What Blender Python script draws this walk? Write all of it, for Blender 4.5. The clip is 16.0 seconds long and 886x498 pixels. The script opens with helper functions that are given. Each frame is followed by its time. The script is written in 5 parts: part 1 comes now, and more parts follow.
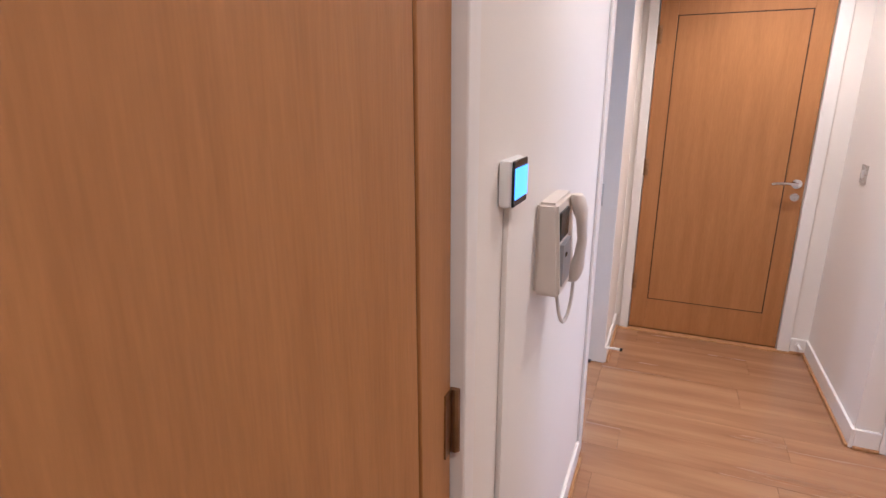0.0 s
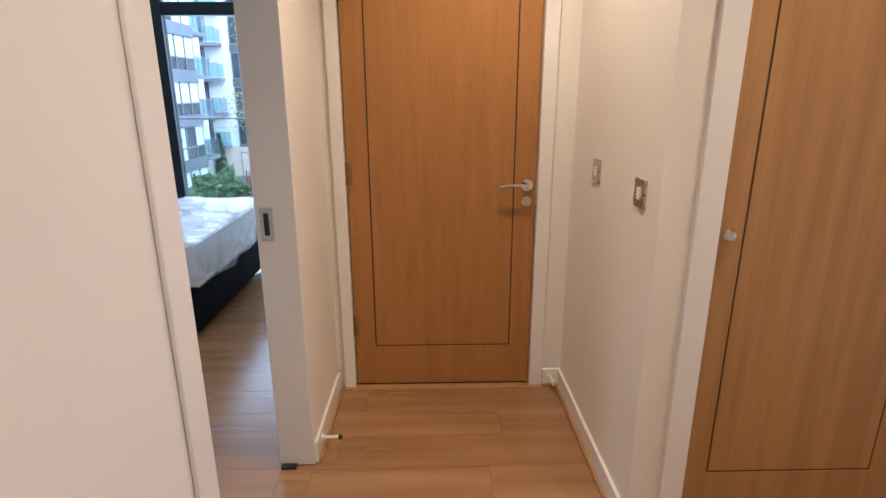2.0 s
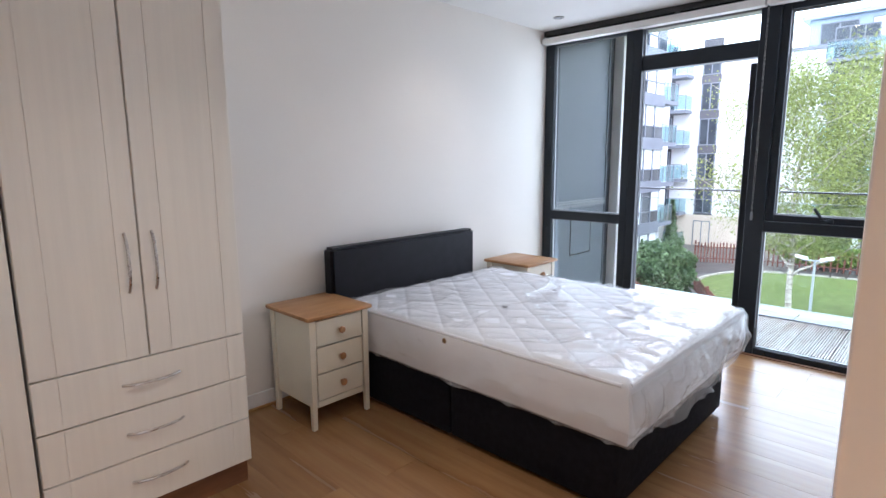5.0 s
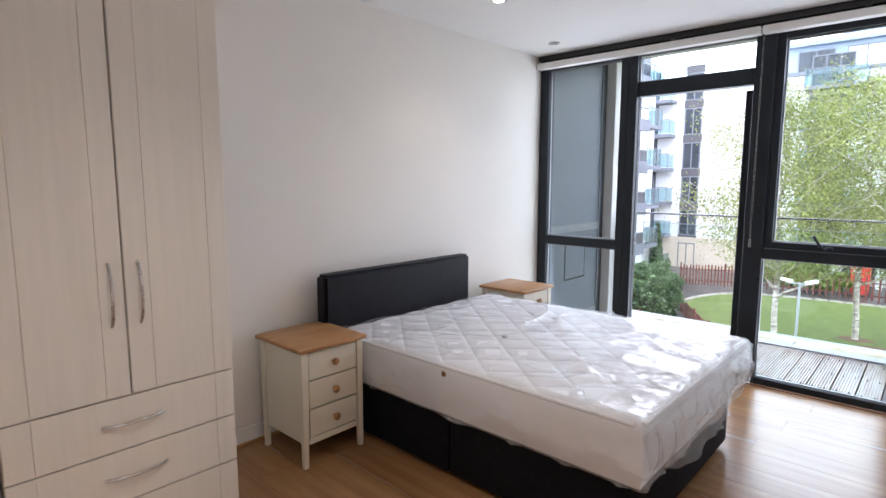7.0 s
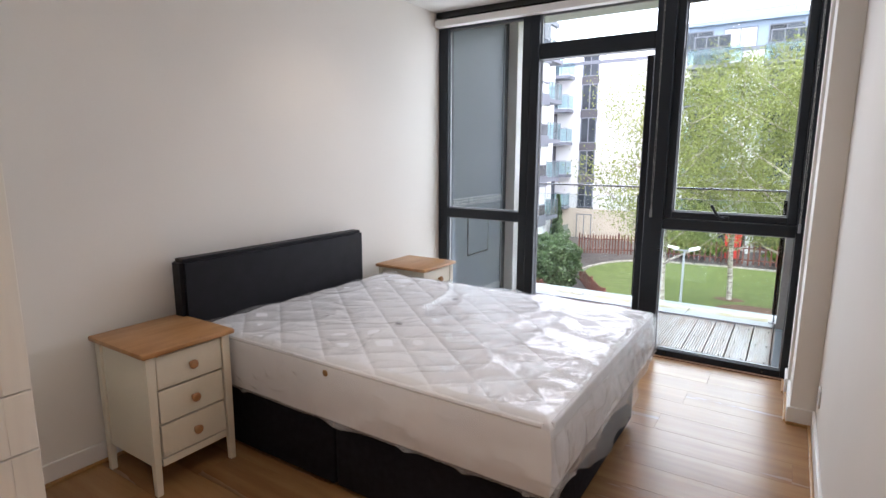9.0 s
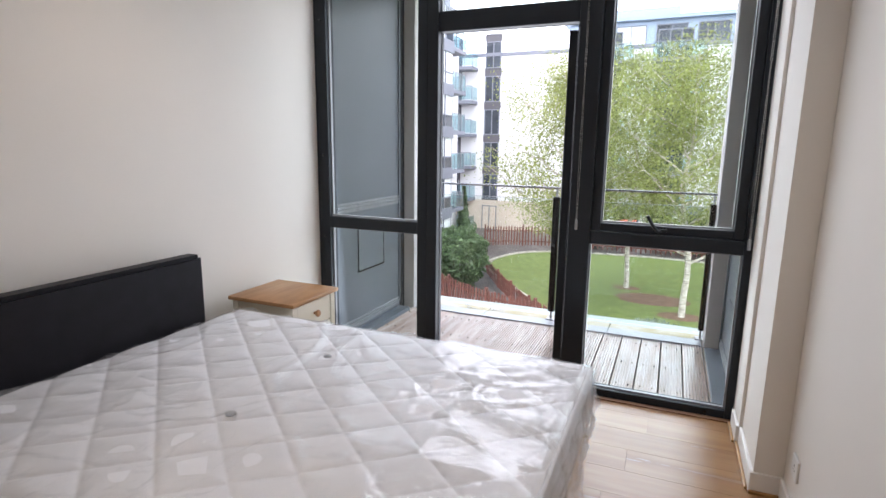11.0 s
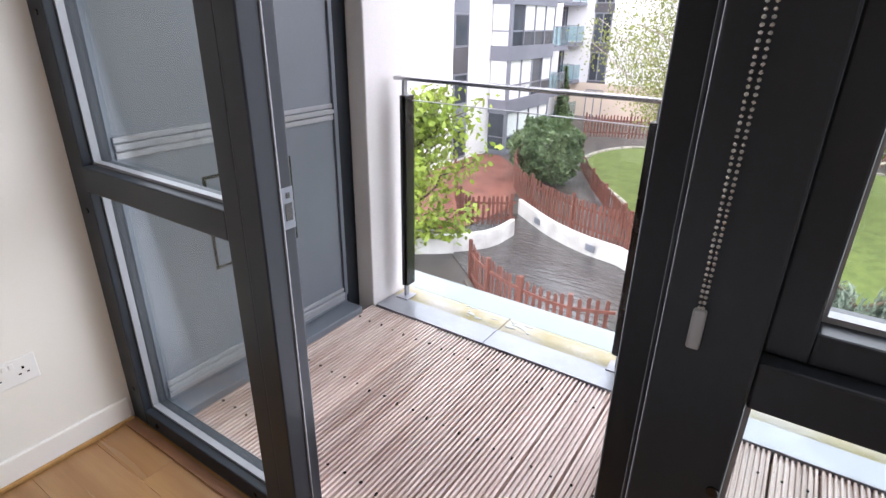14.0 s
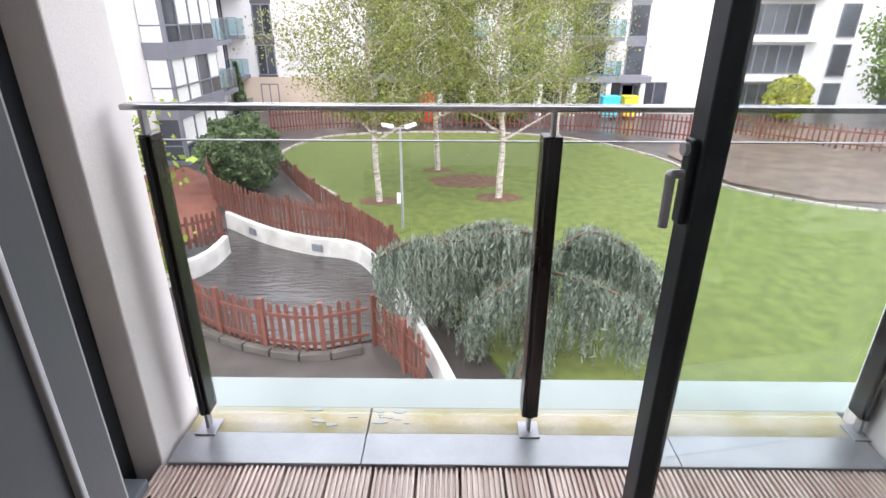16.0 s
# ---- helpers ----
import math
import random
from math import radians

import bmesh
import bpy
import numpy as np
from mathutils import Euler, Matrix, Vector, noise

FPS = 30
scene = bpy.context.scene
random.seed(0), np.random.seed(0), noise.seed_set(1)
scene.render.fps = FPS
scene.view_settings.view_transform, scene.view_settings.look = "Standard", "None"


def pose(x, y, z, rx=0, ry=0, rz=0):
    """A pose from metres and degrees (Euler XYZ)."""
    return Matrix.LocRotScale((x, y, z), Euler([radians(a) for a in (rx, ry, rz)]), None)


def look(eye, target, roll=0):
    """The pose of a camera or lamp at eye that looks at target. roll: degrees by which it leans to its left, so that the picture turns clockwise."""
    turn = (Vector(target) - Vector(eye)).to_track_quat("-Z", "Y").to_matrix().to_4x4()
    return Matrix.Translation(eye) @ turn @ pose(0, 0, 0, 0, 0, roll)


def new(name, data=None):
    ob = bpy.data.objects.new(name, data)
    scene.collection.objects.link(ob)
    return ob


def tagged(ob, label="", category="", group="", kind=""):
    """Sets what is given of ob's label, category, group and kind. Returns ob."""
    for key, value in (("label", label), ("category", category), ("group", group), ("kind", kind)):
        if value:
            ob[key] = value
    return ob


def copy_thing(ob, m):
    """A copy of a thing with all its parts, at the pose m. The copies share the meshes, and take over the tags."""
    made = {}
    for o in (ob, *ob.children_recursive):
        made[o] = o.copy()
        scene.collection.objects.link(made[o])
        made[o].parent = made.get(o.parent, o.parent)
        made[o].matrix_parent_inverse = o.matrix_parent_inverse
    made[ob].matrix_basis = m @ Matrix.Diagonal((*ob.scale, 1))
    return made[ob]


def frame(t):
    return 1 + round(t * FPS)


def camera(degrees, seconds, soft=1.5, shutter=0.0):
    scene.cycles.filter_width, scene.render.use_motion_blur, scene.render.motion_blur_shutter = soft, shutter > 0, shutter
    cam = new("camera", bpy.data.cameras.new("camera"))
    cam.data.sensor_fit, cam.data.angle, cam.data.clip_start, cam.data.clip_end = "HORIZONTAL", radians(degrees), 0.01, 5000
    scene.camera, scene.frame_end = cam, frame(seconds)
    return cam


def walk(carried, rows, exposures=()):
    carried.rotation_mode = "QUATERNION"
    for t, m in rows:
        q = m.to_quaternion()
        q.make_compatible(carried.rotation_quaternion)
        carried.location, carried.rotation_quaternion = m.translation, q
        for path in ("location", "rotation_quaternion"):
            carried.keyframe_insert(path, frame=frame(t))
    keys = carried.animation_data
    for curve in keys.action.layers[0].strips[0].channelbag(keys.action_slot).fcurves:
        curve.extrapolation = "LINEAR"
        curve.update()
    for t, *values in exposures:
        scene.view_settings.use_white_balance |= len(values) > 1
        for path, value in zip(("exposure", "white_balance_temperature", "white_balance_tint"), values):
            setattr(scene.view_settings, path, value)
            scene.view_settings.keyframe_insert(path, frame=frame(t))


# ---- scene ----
cam = camera(78.8, 16.0)
PATH = [
    (0, (0.364, 0.385, 1.470), (-0.385, 2.156, 0.922), 0.0),
    (0.5, (0.434, 0.616, 1.466), (0.002, 2.499, 0.945), -1.1),
    (1, (0.550, 0.852, 1.450), (0.380, 2.772, 0.920), -1.2),
    (1.5, (0.57, 1.172, 1.418), (0.57, 3.092, 0.856), -0.8),
    (2, (0.587, 1.503, 1.397), (0.626, 3.423, 0.838), -0.2),
    (2.5, (0.63, 1.873, 1.391), (0.533, 3.791, 0.834), 0.1),
    (3, (0.548, 2.176, 1.395), (0.231, 4.073, 0.846), 0.6),
    (3.5, (0.406, 2.429, 1.395), (-0.24, 4.25, 0.878), 1.1),
    (4, (0.257, 2.58, 1.4), (-0.742, 4.246, 0.925), 1.0),
    (4.5, (0.135, 2.643, 1.399), (-1.098, 4.164, 0.989), 0.3),
    (5, (0.057, 2.62, 1.392), (-1.313, 4.04, 1.071), -0.4),
    (7.5, (-0.072, 2.673, 1.42), (-1.395, 4.153, 1.177), 0.0),
    (8, (-0.091, 2.807, 1.394), (-1.359, 4.325, 1.096), 0.2),
    (8.5, (-0.11, 2.911, 1.372), (-1.29, 4.489, 1.028), 0.3),
    (9, (-0.212, 2.992, 1.376), (-1.277, 4.649, 1.036), 0.2),
    (9.5, (-0.362, 3.072, 1.404), (-1.314, 4.804, 1.103), -0.2),
    (10, (-0.433, 3.185, 1.419), (-1.264, 4.983, 1.144), -0.7),
    (12.5, (-0.683, 5.059, 1.402), (-1.431, 6.808, 0.786), 0.5),
    (13, (-0.736, 5.418, 1.404), (-1.606, 7.077, 0.705), 1.1),
    (13.5, (-0.784, 5.836, 1.389), (-1.76, 7.412, 0.637), 1.0),
    (14, (-0.945, 6.157, 1.353), (-1.956, 7.693, 0.565), 1.0),
    (14.5, (-1.105, 6.361, 1.367), (-2.074, 7.919, 0.571), 0.5),
    (15, (-1.301, 6.538, 1.344), (-2.089, 8.187, 0.53), 0.1),
    (15.5, (-1.492, 6.647, 1.333), (-1.931, 8.416, 0.511), 0.2),
    (16, (-1.656, 6.681, 1.335), (-1.67, 8.513, 0.533), 0.2),
]
walk(cam, [(t, look(eye, target, roll)) for t, eye, target, roll in PATH],
     [(0, 0.9, 4050, 12), (0.5, 1.0, 4450, 10), (1.0, 0.76, 4200, 6), (1.5, 0.57, 4100, 3), (2.0, 0.38, 4650, 5), (2.5, 0.38, 5450, 10), (3, 0.52, 6650, 17), (3.5, 0.68, 6700, 22), (4, 0.72, 5900, 20), (5, 0.65, 5500, 15), (8, 0.5, 6000, 17), (10, 0.35, 6100, 17),
      (12.5, 0.24, 6250, 17), (13.5, 0.28, 6300, 19), (15, 0.34, 6350, 20), (16, 0.02, 6500, 18)])

# ---- world, sun, lamps ----
world = bpy.data.worlds.new("overcast_sky")
scene.world = world
world.use_nodes = True
_wn = world.node_tree
_wn.nodes.clear()
_sky = _wn.nodes.new("ShaderNodeTexSky")
_sky.sky_type = "NISHITA"
_sky.sun_disc = False
_sky.sun_elevation, _sky.sun_rotation = radians(52), radians(150)
_sky.air_density, _sky.dust_density = 1.2, 4.0
_soft = _wn.nodes.new("ShaderNodeMix")
_soft.data_type = "RGBA"
_soft.inputs[0].default_value = 0.72
_soft.inputs[7].default_value = (33, 34, 35.5, 1)
_bg = _wn.nodes.new("ShaderNodeBackground")
_bg.inputs[1].default_value = 0.15
_wo = _wn.nodes.new("ShaderNodeOutputWorld")
_wn.links.new(_sky.outputs[0], _soft.inputs[6])
_wn.links.new(_soft.outputs[2], _bg.inputs[0])
_wn.links.new(_bg.outputs[0], _wo.inputs[0])

sun = new("sun", bpy.data.lights.new("sun", "SUN"))
sun.data.energy, sun.data.angle, sun.data.color = 1.5, radians(25), (1.0, 0.97, 0.92)
sun.matrix_world = look((0, 0, 30), (9, 16, 0))

# daylight that the sky sends through the glazing
daylight = new("window_daylight", bpy.data.lights.new("window_daylight", "AREA"))
daylight.data.shape, daylight.data.size, daylight.data.size_y = "RECTANGLE", 2.4, 2.2
daylight.data.energy, daylight.data.color = 27, (0.92, 0.96, 1.0)
daylight.matrix_world = look((-1.42, 6.98, 1.25), (-1.42, 3.0, 0.9))

# daylight inferred from the cool-lit hall wall; the side arm's end doorway is assumed, unseen
side_light = new("inferred_side_daylight", bpy.data.lights.new("inferred_side_daylight", "AREA"))
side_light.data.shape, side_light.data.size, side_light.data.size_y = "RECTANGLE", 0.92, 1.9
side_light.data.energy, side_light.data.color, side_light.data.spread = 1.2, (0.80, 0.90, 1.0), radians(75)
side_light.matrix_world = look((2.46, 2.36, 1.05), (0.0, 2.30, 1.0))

# ---- materials ----
def mat(name, color=(0.8, 0.8, 0.8), rough=0.5, metal=0.0, var=0.06, scale=6.0, bump=0.0, bump_scale=60.0,
        stretch=(1, 1, 1), color2=None, per_object=0.0, coords="Object", spec=0.5, fine=0.04, coat=0.0, relief=0.002):
    """A surface with broad patches, fine grain and relief, in metres."""
    m = bpy.data.materials.new(name)
    m.use_nodes = True
    t = m.node_tree
    n, l = t.nodes, t.links
    b = n["Principled BSDF"]
    b.inputs["Metallic"].default_value = metal
    b.inputs["Specular IOR Level"].default_value = spec
    b.inputs["Coat Weight"].default_value = coat
    tc = n.new("ShaderNodeTexCoord")
    mp = n.new("ShaderNodeMapping")
    mp.inputs["Scale"].default_value = stretch
    if coords == "World":
        geo = n.new("ShaderNodeNewGeometry")
        l.new(geo.outputs["Position"], mp.inputs[0])
    else:
        l.new(tc.outputs["Object"], mp.inputs[0])
    info = n.new("ShaderNodeObjectInfo")
    if per_object:
        add = n.new("ShaderNodeVectorMath")
        add.operation = "MULTIPLY_ADD"
        add.inputs[1].default_value = (37, 19, 53)
        comb = n.new("ShaderNodeCombineXYZ")
        for i in range(3):
            l.new(info.outputs["Random"], comb.inputs[i])
        l.new(comb.outputs[0], add.inputs[0])
        l.new(mp.outputs[0], add.inputs[2])
        vec = add.outputs[0]
    else:
        vec = mp.outputs[0]
    n1 = n.new("ShaderNodeTexNoise")
    n1.inputs["Scale"].default_value, n1.inputs["Detail"].default_value = scale, 5
    n2 = n.new("ShaderNodeTexNoise")
    n2.inputs["Scale"].default_value, n2.inputs["Detail"].default_value = bump_scale, 4
    l.new(vec, n1.inputs["Vector"])
    l.new(vec, n2.inputs["Vector"])
    mix = n.new("ShaderNodeMix")
    mix.data_type = "RGBA"
    c2 = color2 or tuple(max(0, c * (1 - 2.2 * var)) for c in color)
    ramp = n.new("ShaderNodeMapRange")
    ramp.inputs[1].default_value, ramp.inputs[2].default_value = 0.33, 0.67
    l.new(n1.outputs[0], ramp.inputs[0])
    l.new(ramp.outputs[0], mix.inputs[0])
    mix.inputs[6].default_value, mix.inputs[7].default_value = (*color, 1), (*c2, 1)
    hsv = n.new("ShaderNodeHueSaturation")
    l.new(mix.outputs[2], hsv.inputs["Color"])
    val = n.new("ShaderNodeMath")
    val.operation = "MULTIPLY_ADD"
    l.new(n2.outputs[0], val.inputs[0])
    val.inputs[1].default_value, val.inputs[2].default_value = fine * 4, 1 - fine * 2
    out = val.outputs[0]
    if per_object:
        v2 = n.new("ShaderNodeMath")
        v2.operation = "MULTIPLY_ADD"
        l.new(info.outputs["Random"], v2.inputs[0])
        v2.inputs[1].default_value, v2.inputs[2].default_value = per_object, 1 - per_object / 2
        v3 = n.new("ShaderNodeMath")
        v3.operation = "MULTIPLY"
        l.new(out, v3.inputs[0])
        l.new(v2.outputs[0], v3.inputs[1])
        out = v3.outputs[0]
    l.new(out, hsv.inputs["Value"])
    l.new(hsv.outputs[0], b.inputs["Base Color"])
    rr = n.new("ShaderNodeMath")
    rr.operation = "MULTIPLY_ADD"
    rr.use_clamp = True
    l.new(n1.outputs[0], rr.inputs[0])
    rr.inputs[1].default_value, rr.inputs[2].default_value = 0.16 * (1 if rough > 0.15 else 0.3), max(0.02, rough - 0.08)
    l.new(rr.outputs[0], b.inputs["Roughness"])
    if bump:
        bp = n.new("ShaderNodeBump")
        bp.inputs["Strength"].default_value, bp.inputs["Distance"].default_value = bump, relief
        l.new(n2.outputs[0], bp.inputs["Height"])
        l.new(bp.outputs[0], b.inputs["Normal"])
    return m


def glass(name, tint=(0.95, 0.98, 0.97), gain=1.0):
    m = bpy.data.materials.new(name)
    m.use_nodes = True
    n, l = m.node_tree.nodes, m.node_tree.links
    n.clear()
    tr, gl, fr, mx, out = (n.new("ShaderNode" + k) for k in ("BsdfTransparent", "BsdfGlossy", "LayerWeight", "MixShader", "OutputMaterial"))
    tr.inputs[0].default_value = (*tint, 1)
    gl.inputs["Roughness"].default_value = 0.02
    fr.inputs[0].default_value = 0.5
    pw_ = n.new("ShaderNodeMath")
    pw_.operation = "POWER"
    pw_.inputs[1].default_value = 4.5
    l.new(fr.outputs["Facing"], pw_.inputs[0])
    mu = n.new("ShaderNodeMath")
    mu.operation = "MULTIPLY_ADD"
    mu.use_clamp = True
    mu.inputs[1].default_value, mu.inputs[2].default_value = 0.7 * gain, 0.025 * gain
    l.new(pw_.outputs[0], mu.inputs[0])
    l.new(mu.outputs[0], mx.inputs[0])
    l.new(tr.outputs[0], mx.inputs[1])
    l.new(gl.outputs[0], mx.inputs[2])
    l.new(mx.outputs[0], out.inputs[0])
    return m


def film_cover(name):
    """Clear creased polythene: mostly see-through, milky, with sharp gloss."""
    m = bpy.data.materials.new(name)
    m.use_nodes = True
    n, l = m.node_tree.nodes, m.node_tree.links
    n.clear()
    tr, gl, df, fr, m1, m2, out = (n.new("ShaderNode" + k) for k in (
        "BsdfTransparent", "BsdfGlossy", "BsdfDiffuse", "LayerWeight", "MixShader", "MixShader", "OutputMaterial"))
    gl.inputs["Roughness"].default_value = 0.11
    df.inputs[0].default_value = (0.86, 0.87, 0.9, 1)
    fr.inputs[0].default_value = 0.5
    m1.inputs[0].default_value = 0.13
    tc, no, bp = n.new("ShaderNodeTexCoord"), n.new("ShaderNodeTexNoise"), n.new("ShaderNodeBump")
    no.inputs["Scale"].default_value, no.inputs["Detail"].default_value, no.inputs["Distortion"].default_value = 15, 4, 1.4
    bp.inputs["Strength"].default_value, bp.inputs["Distance"].default_value = 0.5, 0.014
    l.new(tc.outputs["Object"], no.inputs["Vector"])
    l.new(no.outputs[0], bp.inputs["Height"])
    l.new(bp.outputs[0], gl.inputs["Normal"])
    l.new(bp.outputs[0], fr.inputs["Normal"])
    mu = n.new("ShaderNodeMath")
    mu.operation = "MULTIPLY_ADD"
    mu.use_clamp = True
    mu.inputs[1].default_value, mu.inputs[2].default_value = 0.5, 0.06
    pw_ = n.new("ShaderNodeMath")
    pw_.operation = "POWER"
    pw_.inputs[1].default_value = 4.0
    l.new(fr.outputs["Facing"], pw_.inputs[0])
    l.new(pw_.outputs[0], mu.inputs[0])
    l.new(tr.outputs[0], m1.inputs[1])
    l.new(df.outputs[0], m1.inputs[2])
    l.new(mu.outputs[0], m2.inputs[0])
    l.new(m1.outputs[0], m2.inputs[1])
    l.new(gl.outputs[0], m2.inputs[2])
    l.new(m2.outputs[0], out.inputs[0])
    return m


def glow(name, color, strength):
    m = bpy.data.materials.new(name)
    m.use_nodes = True
    b = m.node_tree.nodes["Principled BSDF"]
    b.inputs["Base Color"].default_value = (*color, 1)
    b.inputs["Emission Color"].default_value = (*color, 1)
    b.inputs["Emission Strength"].default_value = strength
    return m


M_WALL = mat("wall_paint", (0.80, 0.765, 0.71), 0.75, var=0.015, scale=1.2, bump=0.12, bump_scale=240, fine=0.01, coords="World")
M_CEIL = mat("ceiling_paint", (0.82, 0.81, 0.79), 0.85, var=0.012, scale=1.0, bump=0.08, bump_scale=200, fine=0.01, coords="World")
M_TRIM = mat("white_gloss_trim", (0.82, 0.80, 0.77), 0.35, var=0.02, scale=3, fine=0.01, coords="World")
M_OAK = mat("oak_veneer", (0.405, 0.195, 0.050), 0.42, var=0.10, scale=3.4, stretch=(7, 7, 0.55), color2=(0.345, 0.160, 0.038), bump=0.12, bump_scale=38, fine=0.085)
M_OAK2 = mat("oak_veneer_light", (0.44, 0.245, 0.085), 0.42, var=0.10, scale=2.6, stretch=(9, 9, 0.4), color2=(0.35, 0.185, 0.06), bump=0.12, bump_scale=26, fine=0.06)
M_GROOVE = mat("dark_inlay", (0.055, 0.022, 0.011), 0.6, var=0.1)
M_FLOOR = mat("oak_laminate", (0.35, 0.194, 0.085), 0.25, var=0.12, scale=1.7, stretch=(0.55, 8, 8), color2=(0.255, 0.132, 0.055), bump=0.05, bump_scale=22, fine=0.05, per_object=0.08)
M_SUB = mat("floor_joint", (0.19, 0.10, 0.047), 0.8)
M_STEEL = mat("brushed_steel", (0.62, 0.60, 0.57), 0.28, metal=1.0, var=0.05, scale=30, stretch=(1, 1, 8))
M_CHROME = mat("chrome", (0.75, 0.75, 0.75), 0.12, metal=1.0, var=0.02)
M_BRASS = mat("antique_brass", (0.36, 0.22, 0.10), 0.35, metal=0.9, var=0.12, scale=40)
M_PLASTIC = mat("ivory_plastic", (0.66, 0.60, 0.53), 0.42, var=0.02, fine=0.01)
M_BLACKP = mat("black_plastic", (0.012, 0.011, 0.011), 0.25, var=0.1)
M_WHITEP = mat("white_plastic", (0.8, 0.79, 0.77), 0.4, var=0.02, fine=0.01)
M_SCREEN = glow("lit_blue_screen", (0.20, 0.42, 0.90), 0.8)
M_CREAM = mat("cream_painted_wood", (0.74, 0.69, 0.56), 0.45, var=0.03, scale=4, bump=0.05, bump_scale=90, fine=0.015, coords="World")
M_PINE = mat("lacquered_pine_top", (0.43, 0.225, 0.088), 0.38, var=0.10, scale=2.5, stretch=(9, 1.4, 9), color2=(0.32, 0.155, 0.055), bump=0.06, bump_scale=24, fine=0.06)
M_KNOB = mat("pine_knob", (0.40, 0.20, 0.08), 0.4, var=0.1, scale=30)
M_WARD = mat("ivory_wood_effect_foil", (0.80, 0.77, 0.69), 0.5, var=0.02, scale=3, stretch=(14, 14, 0.6), bump=0.06, bump_scale=34, fine=0.009)
M_THRESH = mat("worn_timber_threshold", (0.27, 0.155, 0.105), 0.35, var=0.15, scale=4, stretch=(0.8, 8, 8), bump=0.1, bump_scale=30, fine=0.08, coords="World")
M_PLINTH = mat("brown_plinth", (0.22, 0.10, 0.045), 0.5, var=0.1, stretch=(1, 1, 8))
M_LEATH = mat("black_faux_leather", (0.010, 0.0095, 0.013), 0.45, var=0.15, scale=14, bump=0.25, bump_scale=420, fine=0.05, spec=0.2)
M_BASE = mat("black_divan_fabric", (0.009, 0.009, 0.013), 0.85, var=0.15, scale=30, bump=0.3, bump_scale=600, spec=0.15)
M_MATT = mat("white_quilted_damask", (0.78, 0.79, 0.82), 0.8, var=0.03, scale=8, bump=0.3, bump_scale=500, fine=0.02)
M_FILM = film_cover("clear_polythene")
M_FRAME = mat("anthracite_aluminium", (0.021, 0.026, 0.033), 0.36, var=0.04, scale=4, bump=0.03, bump_scale=300, fine=0.03, coords="World", spec=0.25)
M_GREYP = mat("blue_grey_panel_paint", (0.160, 0.180, 0.212), 0.42, var=0.05, scale=2.0, bump=0.06, bump_scale=90, fine=0.02, coords="World")
M_BEAD = mat("glazing_gasket", (0.30, 0.31, 0.33), 0.3, var=0.05)
M_GLASS = glass("clear_glass")
M_GLASS2 = glass("balustrade_glass", (0.955, 0.985, 0.97), 1.0)
M_RENDER = mat("white_render", (0.80, 0.77, 0.765), 0.85, var=0.04, scale=1.5, bump=0.5, bump_scale=160, fine=0.03, coords="World")
M_DECK = mat("wet_hardwood_deck", (0.66, 0.53, 0.475), 0.20, var=0.2, scale=3.0, stretch=(7, 0.8, 7), color2=(0.46, 0.325, 0.28), bump=0.2, bump_scale=40, fine=0.1, per_object=0.18, coat=0.5)
M_RAIL = mat("stainless_handrail", (0.42, 0.42, 0.43), 0.22, metal=1.0, var=0.05, scale=12, fine=0.02)
M_FLASH = mat("grey_metal_flashing", (0.36, 0.37, 0.40), 0.33, metal=0.4, var=0.06, scale=5, fine=0.03, coords="World")
M_STONE = mat("algae_stained_stone", (0.47, 0.45, 0.40), 0.7, var=0.2, scale=4.5, color2=(0.32, 0.28, 0.12), bump=0.3, bump_scale=90, fine=0.06, coords="World")
M_SILL = mat("pale_clean_sill", (0.38, 0.42, 0.41), 0.6, var=0.06, scale=3, bump=0.1, bump_scale=80, fine=0.03, coords="World")

# ---- building helpers ----
def box(bm, x0, y0, z0, x1, y1, z1, bevel=0.0, seg=2):
    r = bmesh.ops.create_cube(bm, size=1.0)
    vs = r["verts"]
    for v in vs:
        v.co = Vector(((x0 + x1) / 2 + v.co.x * (x1 - x0), (y0 + y1) / 2 + v.co.y * (y1 - y0), (z0 + z1) / 2 + v.co.z * (z1 - z0)))
    if bevel:
        es = list({e for v in vs for e in v.link_edges})
        bmesh.ops.bevel(bm, geom=es, offset=bevel, segments=seg, affect="EDGES", profile=0.5)
    return bm


def boxes(*spans, bevel=0.0):
    bm = bmesh.new()
    for s in spans:
        box(bm, *s, bevel=bevel)
    return bm


def rod(bm, a, b, r, r2=None, seg=10, caps=True):
    a, b = Vector(a), Vector(b)
    d = b - a
    m = Matrix.Translation((a + b) / 2) @ d.to_track_quat("Z", "Y").to_matrix().to_4x4()
    bmesh.ops.create_cone(bm, cap_ends=caps, segments=seg, radius1=r, radius2=r if r2 is None else r2, depth=d.length, matrix=m)
    return bm


